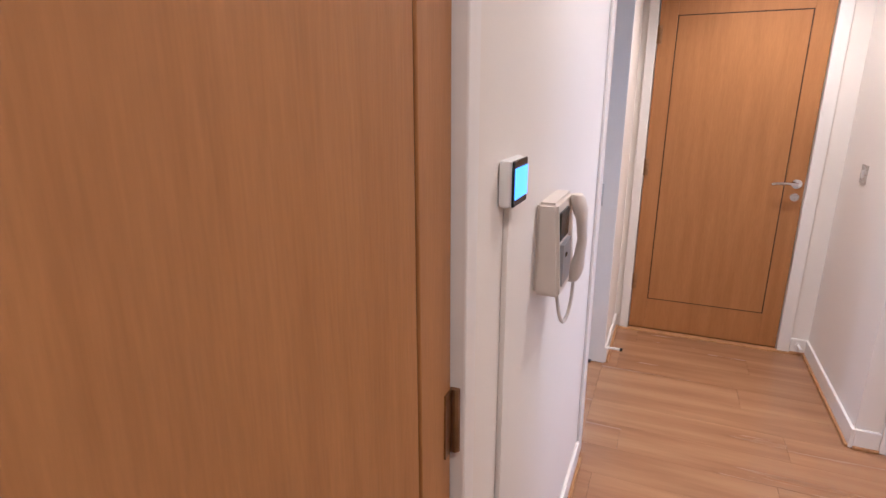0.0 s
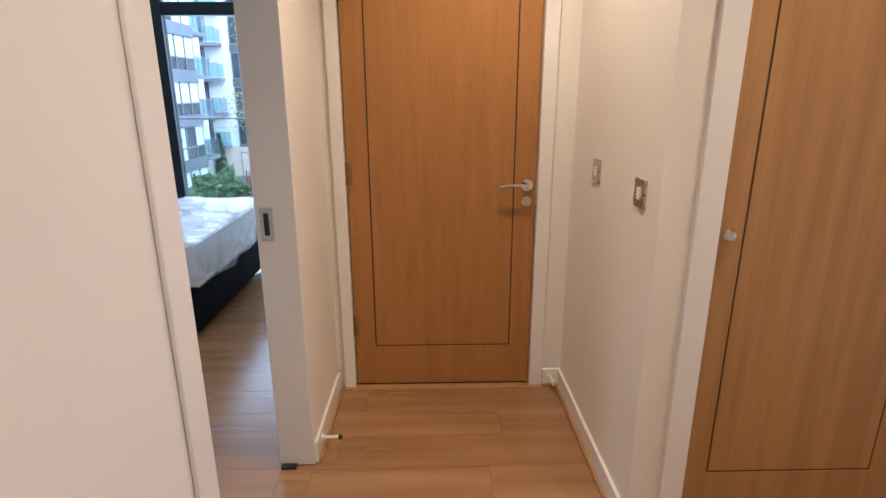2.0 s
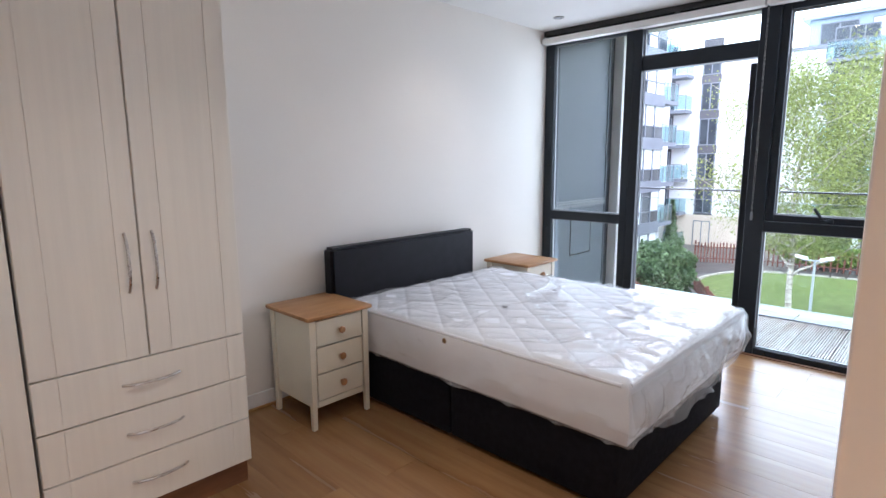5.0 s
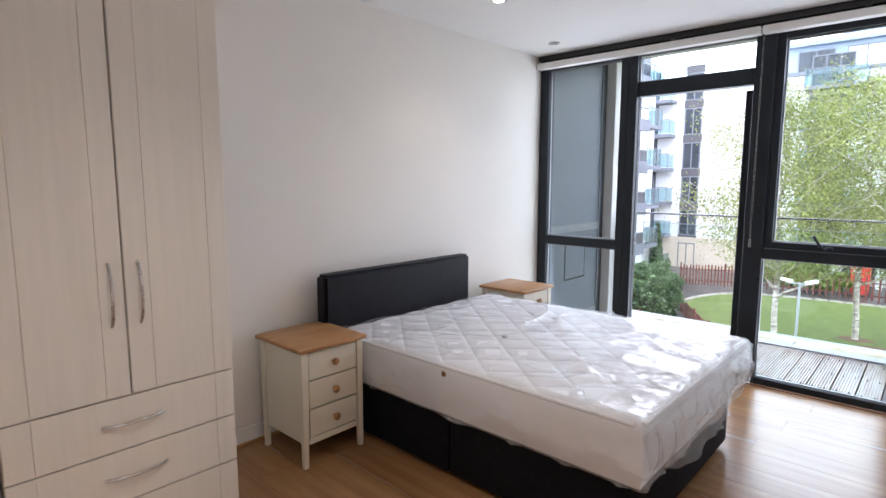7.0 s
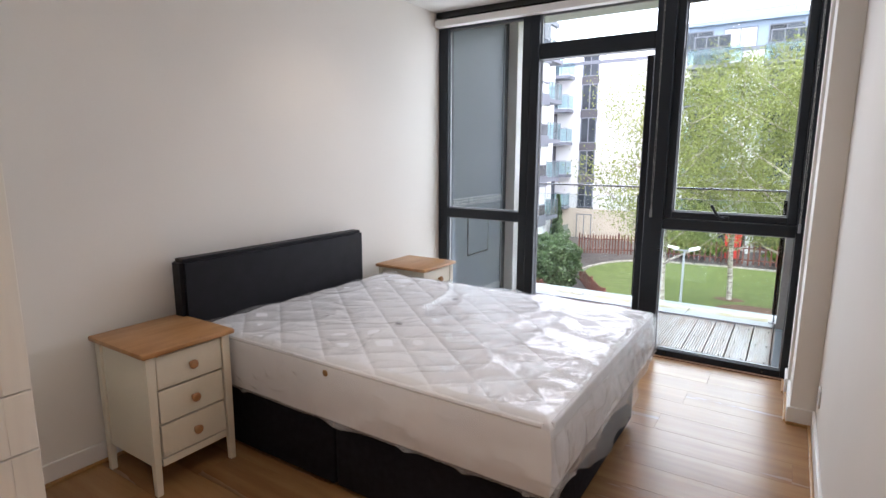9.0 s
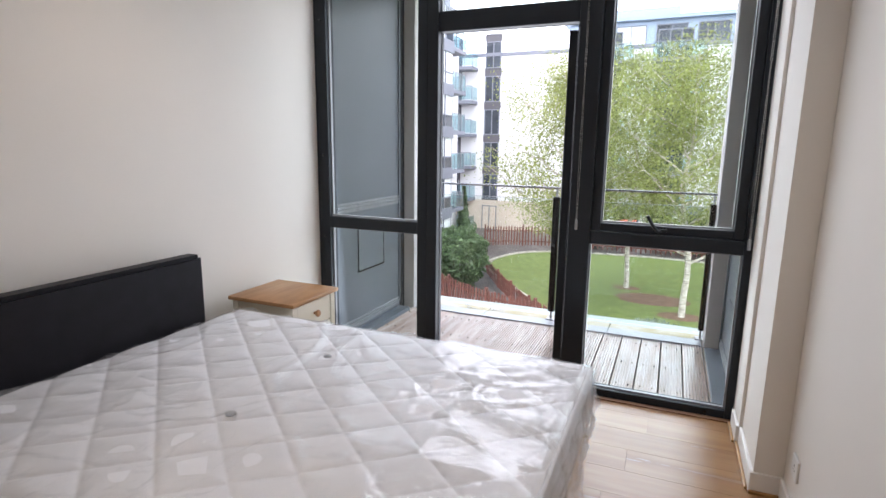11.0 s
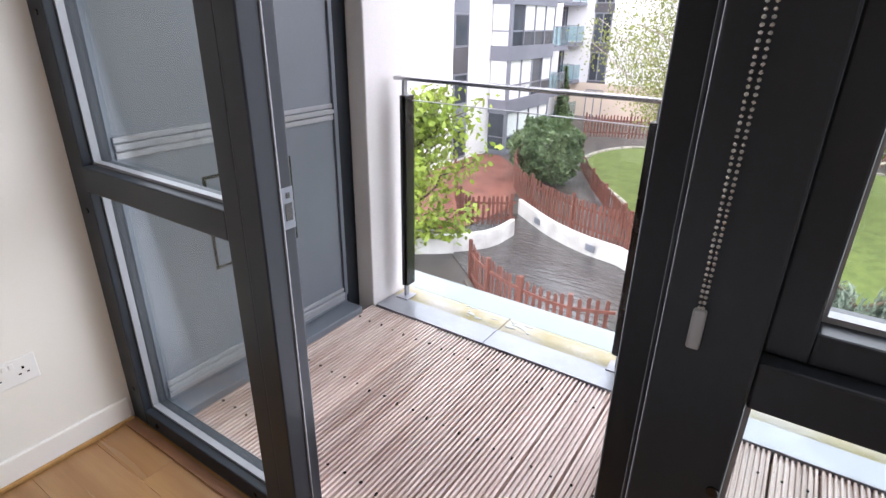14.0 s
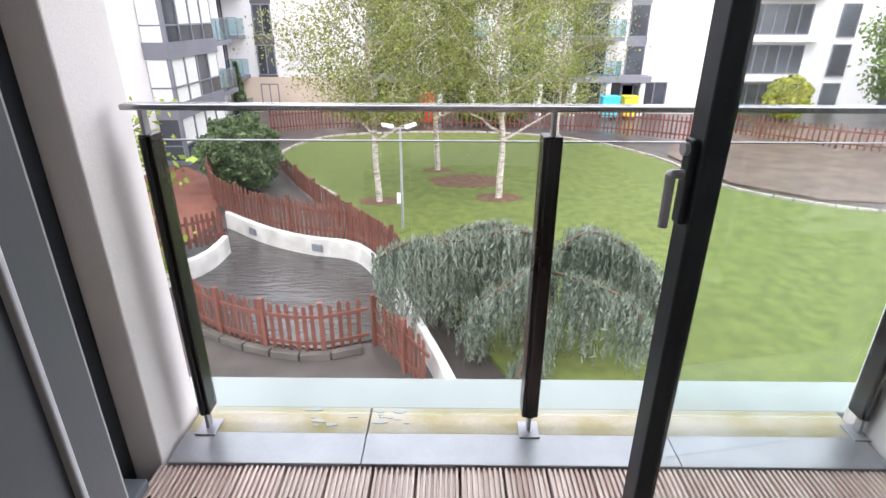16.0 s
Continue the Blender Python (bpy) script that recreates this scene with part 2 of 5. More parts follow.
def tube(bm, pts, r, seg=8, sub=5):
    """A round bar bent smoothly through pts, in one piece."""
    p = [Vector(q) for q in pts]
    p = [2 * p[0] - p[1]] + p + [2 * p[-1] - p[-2]]
    line_ = []
    for i in range(1, len(p) - 2):
        a, b, c, d_ = p[i - 1:i + 3]
        for k in range(sub):
            t = k / sub
            line_.append(0.5 * (2 * b + (c - a) * t + (2 * a - 5 * b + 4 * c - d_) * t * t + (3 * b - a - 3 * c + d_) * t ** 3))
    line_.append(p[-2])
    u = None
    rings = []
    for i, q in enumerate(line_):
        d_ = (line_[min(i + 1, len(line_) - 1)] - line_[max(i - 1, 0)]).normalized()
        u = d_.orthogonal().normalized() if u is None else (u - d_ * u.dot(d_)).normalized()
        w = d_.cross(u)
        rings.append([bm.verts.new(q + r * (math.cos(2 * math.pi * k / seg) * u + math.sin(2 * math.pi * k / seg) * w)) for k in range(seg)])
    for a, b in zip(rings, rings[1:]):
        for k in range(seg):
            bm.faces.new((a[k], a[(k + 1) % seg], b[(k + 1) % seg], b[k]))
    bm.faces.new(rings[0][::-1]), bm.faces.new(rings[-1])
    return bm


def lathe(bm, profile, m, seg=20):
    """profile: (radius, height) pairs, turned about m's z axis."""
    rings = []
    for r, h in profile:
        rings.append([bm.verts.new(m @ Vector((max(r, 1e-4) * math.cos(2 * math.pi * i / seg), max(r, 1e-4) * math.sin(2 * math.pi * i / seg), h))) for i in range(seg)])
    for a, b in zip(rings, rings[1:]):
        for i in range(seg):
            bm.faces.new((a[i], a[(i + 1) % seg], b[(i + 1) % seg], b[i]))
    bm.faces.new(rings[-1])
    bm.faces.new(rings[0][::-1])
    return bm


def mesh_of(name, bm, material, smooth=False):
    me = bpy.data.meshes.new(name)
    bmesh.ops.recalc_face_normals(bm, faces=bm.faces)
    if smooth:
        for f in bm.faces:
            f.smooth = True
    bm.to_mesh(me)
    bm.free()
    me.materials.append(material)
    if smooth:
        me.set_sharp_from_angle(angle=radians(35))
    return me


def part(name, bm, material, parent=None, label="", smooth=False):
    ob = new(name, mesh_of(name, bm, material, smooth))
    if parent is not None:
        ob.parent = parent
    if label:
        ob["label"] = label
    return ob


def thing(name, label, category, group="", kind="", at=(0, 0, 0)):
    ob = new(name)
    ob.location = at
    ob.empty_display_size = 0.1
    return tagged(ob, label, category, group, kind)


def setting(name, bm, material, label="", category="", smooth=False):
    return tagged(part(name, bm, material, smooth=smooth), label, category, "", "structure")

# ---- large structure ----
XL, XR, XH = -2.74, 0.0, 0.12          # bedroom walls, hall face of the wall between
YW, YS, ZC = 6.85, 1.95, 2.50          # window plane, bedroom's near wall, ceiling
G = -4.8                               # courtyard level

setting("wall_west", boxes((XL - 0.15, YS - 0.12, 0, XL, YW + 0.1, ZC)), M_WALL, "smooth off-white painted bedroom wall", "wall")
setting("wall_south", boxes((XL, YS - 0.12, 0, XR, YS, ZC)), M_WALL, "plain off-white painted bedroom wall", "wall")
setting("wall_between", boxes((XR, 3.31, 0, XH, YW + 0.1, ZC), (XR, 2.455, 2.06, XH, 3.31, ZC), (XR, 1.075, 0, XH, 2.455, ZC),
        (XR, 0.085, 2.04, XH, 1.075, ZC), (XR, -0.9, 0, XH, 0.085, ZC)), M_WALL, "off-white painted wall between hall and bedroom", "wall")
setting("wall_pier", boxes((-0.11, 6.20, 0, XR - 0.001, 6.60, ZC), (-0.125, 6.60, 0, XR - 0.001, YW + 0.1, ZC)), M_WALL, "white painted boxed-out pier beside the window", "wall")
# the opening at y 1.88 to 2.84 is assumed, to let the side daylight in
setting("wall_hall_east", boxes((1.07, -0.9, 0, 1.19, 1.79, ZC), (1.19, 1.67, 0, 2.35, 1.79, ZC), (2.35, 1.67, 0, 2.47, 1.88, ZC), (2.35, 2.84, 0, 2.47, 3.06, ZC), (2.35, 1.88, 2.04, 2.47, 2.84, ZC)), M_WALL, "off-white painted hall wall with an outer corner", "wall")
setting("wall_cupboard", boxes((1.21, 2.94, 0, 1.36, 3.06, ZC), (1.36, 2.94, 2.02, 2.10, 3.06, ZC), (2.10, 2.94, 0, 2.35, 3.06, ZC),
        (1.21, 3.06, 0, 1.33, 3.98, ZC)), M_WALL, "cream painted hall wall round a cupboard", "wall")
setting("wall_hall_end", boxes((XH, 3.88, 0, 0.19, 3.98, ZC), (1.07, 3.88, 0, 1.21, 3.98, ZC), (0.19, 3.88, 2.02, 1.07, 3.98, ZC)), M_WALL, "cream painted wall round the hall door", "wall")
# unseen backing, added so that no sky light leaks through the door gaps
setting("wall_behind_doors", boxes((XH, 3.982, 0, 1.30, 4.03, ZC), (1.30, 3.062, 0, 2.47, 3.11, ZC), (-0.06, -0.9, 0, XR - 0.002, 1.2, ZC)), M_WALL, "plain backing added behind the doors to stop light leaks", "wall")
# unseen wall added to close the assumed opening
setting("wall_side_room", boxes((2.62, 1.5, 0, 2.70, 3.2, ZC)), M_WALL, "plain wall closing the assumed, unseen side doorway", "wall")
setting("wall_hall_back", boxes((XR, -1.02, 0, 1.19, -0.9, ZC)), M_WALL, "plain painted hall wall", "wall")
setting("cupboard_back_wall", boxes((1.33, 3.55, 0, 2.47, 3.62, ZC)), M_WALL, "plain wall closing the cupboard", "wall")
setting("ceiling", boxes((XL - 0.15, -1.02, ZC, 2.72, YW + 0.1, ZC + 0.15)), M_CEIL, "flat white painted ceiling", "ceiling")
floor = setting("floor", boxes((XL - 0.15, -1.02, -0.2, 2.72, YW + 0.02, -0.008)), M_SUB, "oak-effect laminate plank floor", "floor")

# ---- doors ----
def flush_door(name, label, w, h, t, material, hinges=(), s=0.095):
    """A veneered leaf from x=0 to w, front at y=0, with a recessed dark line round its panel. z from 0."""
    d = thing(name, label, "door", kind="structure")
    b, g = 0.20, 0.006
    part("stile", boxes((0, 0, 0, s, t, h), bevel=0.002), material, d)
    part("stile", boxes((w - s, 0, 0, w, t, h), bevel=0.002), material, d)
    part("bottom_rail", boxes((s, 0.0005, 0, w - s, t, b), bevel=0.001), material, d)
    part("top_rail", boxes((s, 0.0005, h - s, w - s, t, h), bevel=0.001), material, d)
    part("panel", boxes((s + g, 0.001, b + g, w - s - g, t, h - s - g), bevel=0.0015), material, d)
    part("inlay", boxes((s, 0.004, b, w - s, t - 0.002, h - s)), M_GROOVE, d, "dark recessed inlay line")
    for z in hinges:
        hb = bmesh.new()
        rod(hb, (-0.004, -0.006, z - 0.05), (-0.004, -0.006, z + 0.05), 0.007, seg=10)
        box(hb, -0.003, -0.002, z - 0.05, 0.022, 0.001, z + 0.05)
        part("hinge", hb, M_BRASS, d, "dark bronze butt hinge", smooth=True)
    return d


def lever(parent, x, z, to):
    """A lever handle on a small rose, with a keyhole or turn below it; to: -1 points to -x."""
    bm = bmesh.new()
    rod(bm, (x, 0, z), (x, -0.009, z), 0.026, seg=22)
    rod(bm, (x, -0.005, z), (x, -0.05, z), 0.009, seg=12)
    tube(bm, [(x, -0.05, z), (x + to * 0.04, -0.054, z + 0.004), (x + to * 0.085, -0.052, z + 0.003), (x + to * 0.125, -0.045, z - 0.003)], 0.0088, 10)
    h = part("door_handle", bm, M_CHROME, parent, "curved chrome lever handle", smooth=True)
    bm = bmesh.new()
    rod(bm, (x, 0, z - 0.075), (x, -0.008, z - 0.075), 0.022, seg=20)
    rod(bm, (x, -0.008, z - 0.075), (x, -0.022, z - 0.075), 0.007, seg=10)
    part("thumb_turn", bm, M_STEEL, parent, "round steel turn", smooth=True)


def casing(name, spans, label="white painted door frame"):
    return setting(name, boxes(*spans, bevel=0.003), M_TRIM, label, "door frame")


d = flush_door("door_1", "closed oak veneer door with dark inlaid panel line", 0.84, 1.985, 0.044, M_OAK, (0.31, 1.04, 1.79))
d.location = (0.212, 3.892, 0.012)
lever(d, 0.80, 0.985, -1)
part("latch_plate", boxes((0.838, -0.001, 0.90, 0.845, 0.03, 1.02)), M_STEEL, d)
casing("door_frame_1", [(0.155, 3.862, 0, 0.207, 3.96, 2.06), (1.056, 3.862, 0, 1.118, 3.96, 2.06), (0.207, 3.862, 2.002, 1.056, 3.96, 2.06)])
setting("threshold", boxes((0.15, 3.845, -0.004, 1.12, 3.89, 0.008), bevel=0.003), M_OAK2, "low oak threshold strip", "threshold")

d = flush_door("door_2", "closed pale oak cupboard door with inlaid line", 0.70, 1.985, 0.04, M_OAK2, (), 0.081)
d.location = (1.383, 2.957, 0.012)
bm = lathe(bmesh.new(), [(0.006, 0), (0.006, 0.012), (0.015, 0.016), (0.018, 0.024), (0.014, 0.031), (0.004, 0.033)], pose(0.030, 0, 1.0, 90))
part("knob", bm, M_CHROME, d, "small round chrome knob", smooth=True)
part("lock", boxes((-0.003, -0.002, 0.90, 0.003, 0.012, 0.95)), M_STEEL, d)
casing("door_frame_2", [(1.305, 2.922, 0, 1.378, 3.05, 2.07), (2.088, 2.922, 0, 2.16, 3.05, 2.07), (1.378, 2.922, 2.003, 2.088, 3.05, 2.07)])

d = flush_door("door_3", "closed oak veneer door with dark inlaid panel line", 0.84, 1.985, 0.044, M_OAK, (0.27, 1.017, 1.77))
d.matrix_world = pose(XH - 0.006, 1.003, 0.012, 0, 0, 90) @ Matrix.Diagonal((-1, 1, 1, 1))
casing("door_frame_3", [(0.01, 1.008, 0, XH + 0.014, 1.05, 2.05), (0.01, 0.11, 0, XH + 0.014, 0.158, 2.05), (0.01, 0.158, 2.003, XH + 0.014, 1.008, 2.05)])

# frame added round the assumed opening, out of view
casing("door_frame_5", [(2.342, 1.872, 0.002, 2.478, 1.900, 2.05), (2.342, 2.820, 0.002, 2.478, 2.848, 2.05), (2.342, 1.900, 2.022, 2.478, 2.820, 2.05)], "white painted frame of an assumed, unseen doorway")

# pocket door opening into the bedroom: linings, keep plate
casing("door_frame_4", [(-0.012, 3.298, 0.004, XH + 0.004, 3.312, 2.06), (-0.012, 3.312, 0.004, -0.001, 3.375, 2.10), (XH + 0.001, 2.385, 0.004, XH + 0.012, 2.467, 2.10),
        (0.075, 2.453, 0.004, XH + 0.004, 2.467, 2.06), (-0.012, 2.453, 0.004, 0.03, 2.467, 2.06), (-0.012, 2.385, 0.004, -0.001, 2.453, 2.10), (-0.012, 2.467, 2.045, XH + 0.004, 3.298, 2.06)],
       "white painted lining of a sliding door opening")
k = thing("keep_plate", "brushed steel flush keep plate of a sliding door", "door lock")
part("plate", boxes((0.004, 3.2945, 0.908, 0.048, 3.299, 1.026), bevel=0.0015), M_STEEL, k)
part("slot", boxes((0.016, 3.2935, 0.928, 0.034, 3.2955, 1.006), bevel=0.0008), M_GROOVE, k, "dark slot")

# skirtings
def skirting(name, x0, y0, x1, y1):
    bm = boxes((x0, y0, 0.0, x1, y1, 0.092), bevel=0.004)
    sk = setting(name, bm, M_TRIM, "white painted skirting board with an oak floor bead", "skirting")
    q = 0.013
    if y1 - y0 > x1 - x0:
        xx = x1 if x0 in (XL, XH) else x0 - q
        part("floor_bead", boxes((xx, y0, 0.0, xx + q, y1, 0.015), bevel=0.004), M_OAK2, sk, "thin oak floor bead")
    else:
        yy = y1 if y0 > 1.78 and y0 < 1.8 else y0 - q
        part("floor_bead", boxes((x0, yy, 0.0, x1, yy + q, 0.015), bevel=0.004), M_OAK2, sk, "thin oak floor bead")
    return sk



skirting("baseboard_1", XL, 3.62, XL + 0.014, YW - 0.01)
skirting("baseboard_2", XR - 0.014, 3.38, XR, 6.19)
skirting("baseboard_3", -0.124, 6.186, XR - 0.002, 6.20)
skirting("baseboard_4", -0.124, 6.20, -0.11, 6.598)
skirting("baseboard_5", -0.139, 6.60, -0.125, YW - 0.05)
skirting("baseboard_6", XH, 3.312, XH + 0.014, 3.866)
skirting("baseboard_7", 1.196, 2.926, 1.21, 3.864)
skirting("baseboard_8", 1.21, 2.926, 1.305, 2.94)
skirting("baseboard_9", XH, 1.052, XH + 0.014, 2.385)
skirting("baseboard_10", 1.056, -0.9, 1.07, 1.804)
skirting("baseboard_11", 1.07, 1.79, 2.35, 1.804)
skirting("baseboard_12", 1.12, 3.866, 1.21, 3.88)
skirting("baseboard_13", 2.162, 2.926, 2.35, 2.94)

setting("floor_guide", boxes((-0.004, 3.272, 0.0, 0.055, 3.297, 0.014), bevel=0.003), M_BLACKP, "small dark sliding door floor guide", "door guide")

# ---- window wall and balcony ----
Y0, Y1 = 6.85, 6.935
win = thing("window_1", "floor-to-ceiling dark grey aluminium glazed screen", "window", kind="structure", at=(-1.43, Y0, 0))


def wpart(name, bm, material, parent=win, label="", smooth=False):
    """A part of the screen, given in world metres."""
    bm.transform(Matrix.Translation((1.43, -Y0, 0)))
    return part(name, bm, material, parent, label, smooth)


def bar(x0, z0, x1, z1, y0=Y0, y1=Y1, name="frame_bar"):
    return wpart(name, boxes((x0, y0, z0, x1, y1, z1), bevel=0.004), M_FRAME)


bar(XL + 0.002, 0.0, -2.648, 2.46, name="jamb")
bar(-2.648, 0.0, -1.99, 0.062, name="bottom_rail")
bar(-2.648, 0.868, -1.99, 0.944, Y0 - 0.006, Y1, name="transom")
bar(-2.648, 2.375, -1.99, 2.46, name="head")
bar(-1.99, 0.0, -1.925, 2.46, Y0 - 0.008, Y1, name="post")
bar(-1.923, 0.0, -1.855, 2.46, Y0 - 0.012, 6.930, name="post")
wpart("weather_seal", boxes((-1.857, 6.8915, 0.02, -1.8505, 6.8955, 2.07), bevel=0.001), M_BEAD, label="thin grey weather seal")
bar(-1.855, 2.075, -1.045, 2.185, name="transom")
bar(-1.855, 2.39, -1.045, 2.46, name="head")
bar(-1.045, 0.0, -0.925, 2.46, Y0 - 0.012, Y1 + 0.01, name="mullion")
# strip added to block the bright gap between mullion and open leaf
bar(-1.062, 0.022, -1.0455, 2.074, 6.905, 6.962, name="door_stop")
bar(-0.925, 0.0, -0.165, 0.045, name="bottom_rail")
bar(-0.925, 0.895, -0.165, 0.965, Y0 - 0.006, Y1, name="transom")
bar(-0.925, 2.40, -0.165, 2.46, name="head")
bar(-0.165, 0.0, -0.122, 2.46, name="jamb")


def pane(x0, z0, x1, z1, y=6.90, parent=win, label=""):
    g = wpart("pane", boxes((x0, y, z0, x1, y + 0.006, z1)), M_GLASS, parent, label)
    g.visible_shadow = False
    w = 0.008
    wpart("gasket", boxes((x0, y - 0.022, z0, x0 + w, y - 0.001, z1), (x1 - w, y - 0.022, z0, x1, y - 0.001, z1),
                          (x0 + w, y - 0.022, z0, x1 - w, y - 0.001, z0 + w), (x0 + w, y - 0.022, z1 - w, x1 - w, y - 0.001, z1)), M_BEAD, parent)


pane(-2.648, 0.062, -1.99, 0.868)
pane(-2.648, 0.944, -1.99, 2.375)
pane(-1.855, 2.185, -1.045, 2.39)
pane(-0.925, 0.045, -0.165, 0.895)
# top-hung opening sash
sash = wpart("sash", boxes((-0.925, 6.868, 0.968, -0.875, 6.965, 2.40), (-0.215, 6.868, 0.968, -0.165, 6.965, 2.40), (-0.875, 6.868, 0.968, -0.215, 6.965, 1.012),
                           (-0.875, 6.868, 2.35, -0.215, 6.965, 2.40), bevel=0.004), M_FRAME)
pane(-0.875, 1.012, -0.215, 2.35, 6.93)
bm = bmesh.new()
tube(bm, [(-0.56, 6.862, 0.985), (-0.58, 6.83, 0.992), (-0.605, 6.80, 1.03), (-0.63, 6.785, 1.075)], 0.009, 8)
box(bm, -0.575, 6.852, 0.974, -0.53, 6.868, 1.0, bevel=0.003)
wpart("window_catch", bm, M_FRAME, label="dark cockspur window handle", smooth=True)
for x, z in ((-2.69, 1.35), (-2.69, 0.80), (-2.69, 0.14), (-2.58, 0.03), (-2.06, 0.03), (-0.85, 0.022), (-0.26, 0.022), (-2.69, 2.2), (-0.935, 0.75), (-0.935, 0.16)):
    bm = bmesh.new()
    rod(bm, (x, Y0 - 0.004 - (0.012 if x == -0.935 else 0), z), (x, Y0 + 0.004, z), 0.008, seg=12)
    wpart("screw_cap", bm, M_BLACKP)
lk = wpart("lock_keep", boxes((-1.857, 6.8965, 0.912, -1.8530, 6.9285, 1.008), bevel=0.001), M_GREYP, label="steel lock keep")
wpart("slot", boxes((-1.8532, 6.903, 0.932, -1.8515, 6.922, 0.972), (-1.8532, 6.908, 0.984, -1.8515, 6.918, 0.996)), M_BLACKP, lk)
setting("threshold_2", boxes((-1.8535, 6.858, -0.006, -1.0635, 6.938, 0.016), bevel=0.004), M_THRESH, "worn brown timber door threshold", "threshold")
setting("threshold_bar", boxes((-1.855, 6.942, -0.006, -1.045, 6.962, 0.026), bevel=0.003), M_STEEL, "bright metal weather bar", "threshold")
setting("floor_edge_strip", boxes((XL + 0.015, 6.805, 0.0, -0.14, 6.838, 0.007), bevel=0.002), M_PLINTH, "brown floor edging strip under the window", "trim")

# balcony door, opened outwards against the mullion
leaf = thing("balcony_door", "open dark grey aluminium glazed balcony door", "door", at=(-1.062, 6.975, 0))
W, H, T = 0.775, 2.055, 0.052
for nm, s in (("hinge_stile", (0, 0, 0.02, 0.075, T, H)), ("lock_stile", (W - 0.06, 0, 0.02, W, T, H)), ("bottom_rail", (0.075, 0, 0.02, W - 0.06, T, 0.115)), ("top_rail", (0.075, 0, H - 0.08, W - 0.06, T, H))):
    part(nm, boxes(s, bevel=0.004), M_FRAME, leaf)
g = part("pane", boxes((0.075, 0.024, 0.115, W - 0.06, 0.030, H - 0.08)), M_GLASS, leaf)
g.visible_shadow = False
part("weather_seal", boxes((W - 0.002, 0.016, 0.03, W + 0.006, 0.036, H - 0.01)), M_BLACKP, leaf, "black rubber seal")
part("handle_plate", boxes((W - 0.046, T, 0.95, W - 0.014, T + 0.014, 1.12), bevel=0.004), M_FRAME, leaf, "dark handle backplate")
bm = bmesh.new()
tube(bm, [(W - 0.03, T + 0.01, 1.05), (W - 0.03, T + 0.038, 1.05), (W - 0.038, T + 0.042, 1.035), (W - 0.04, T + 0.042, 0.945)], 0.0095, 10)
rod(bm, (W - 0.03, T, 1.10), (W - 0.03, T + 0.024, 1.10), 0.013, seg=14)
part("door_handle", bm, M_BEAD, leaf, "satin grey lever handle on a dark backplate", smooth=True)
leaf.matrix_world = pose(-1.066, 6.965, 0, 0, 0, 95.2)

# roller blind over the screen
bl = thing("roller_blind", "rolled-up cream roller blind in a white cassette", "blind")
part("cassette", boxes((XL + 0.01, 6.77, 2.385, -1.01, 6.842, 2.435), bevel=0.006), M_TRIM, bl)
part("cassette", boxes((-1.0, 6.77, 2.385, -0.14, 6.842, 2.435), bevel=0.006), M_TRIM, bl)
# black strip: the shade of the gap over the cassettes, put in as colour
part("track", boxes((XL + 0.01, 6.80, 2.455, -0.14, 6.842, 2.499)), M_BLACKP, bl, "black strip standing in for the shaded gap")
bm = bmesh.new()
rod(bm, (-0.29, 6.80, 2.37), (-0.23, 6.80, 2.37), 0.024, seg=18)
part("roller_end", bm, M_BEAD, bl, smooth=True)


def chain(name, x, y, z0, z1, gap):
    c = thing(name, "hanging looped beaded blind chain", "blind chain", group="blind chains")
    bm = bmesh.new()
    n = int((z1 - z0) / 0.0075)
    for i in range(n):
        f = i / n
        for s in (-1, 1):
            w = gap * (0.25 + 0.75 * math.sin(math.pi * min(1, f * 1.6 + 0.1)) if f < 0.6 else 0.6 + 0.4 * (1 - f))
            bmesh.ops.create_icosphere(bm, subdivisions=1, radius=0.0026, matrix=Matrix.Translation((x + s * w, y, z0 + f * (z1 - z0))))
    part("bead_chain", bm, M_STEEL, c, smooth=True)
    bm = boxes((x - 0.008, y - 0.006, z0 - 0.05, x + 0.008, y + 0.006, z0 + 0.005), bevel=0.003)
    part("weight", bm, M_BEAD, c, "small grey pull weight")
    return c


chain("blind_chain", -1.0, 6.825, 1.02, 2.385, 0.0045)
chain("blind_chain", -0.15, 6.80, 0.98, 2.385, 0.0045)

# balcony
setting("balcony_slab", boxes((XL - 0.1, 6.94, -0.30, 0.05, 8.40, -0.125)), M_RENDER, "concrete balcony slab", "balcony")
setting("balcony_soffit", boxes((XL - 0.1, 6.94, 2.665, 0.05, 8.25, 2.9)), M_CEIL, "plain pale balcony soffit", "ceiling")
setting("lintel", boxes((XL - 0.15, YW + 0.1, 2.46, 0.3, 7.0, 2.9)), M_GREYP, "grey panel over the window", "wall")


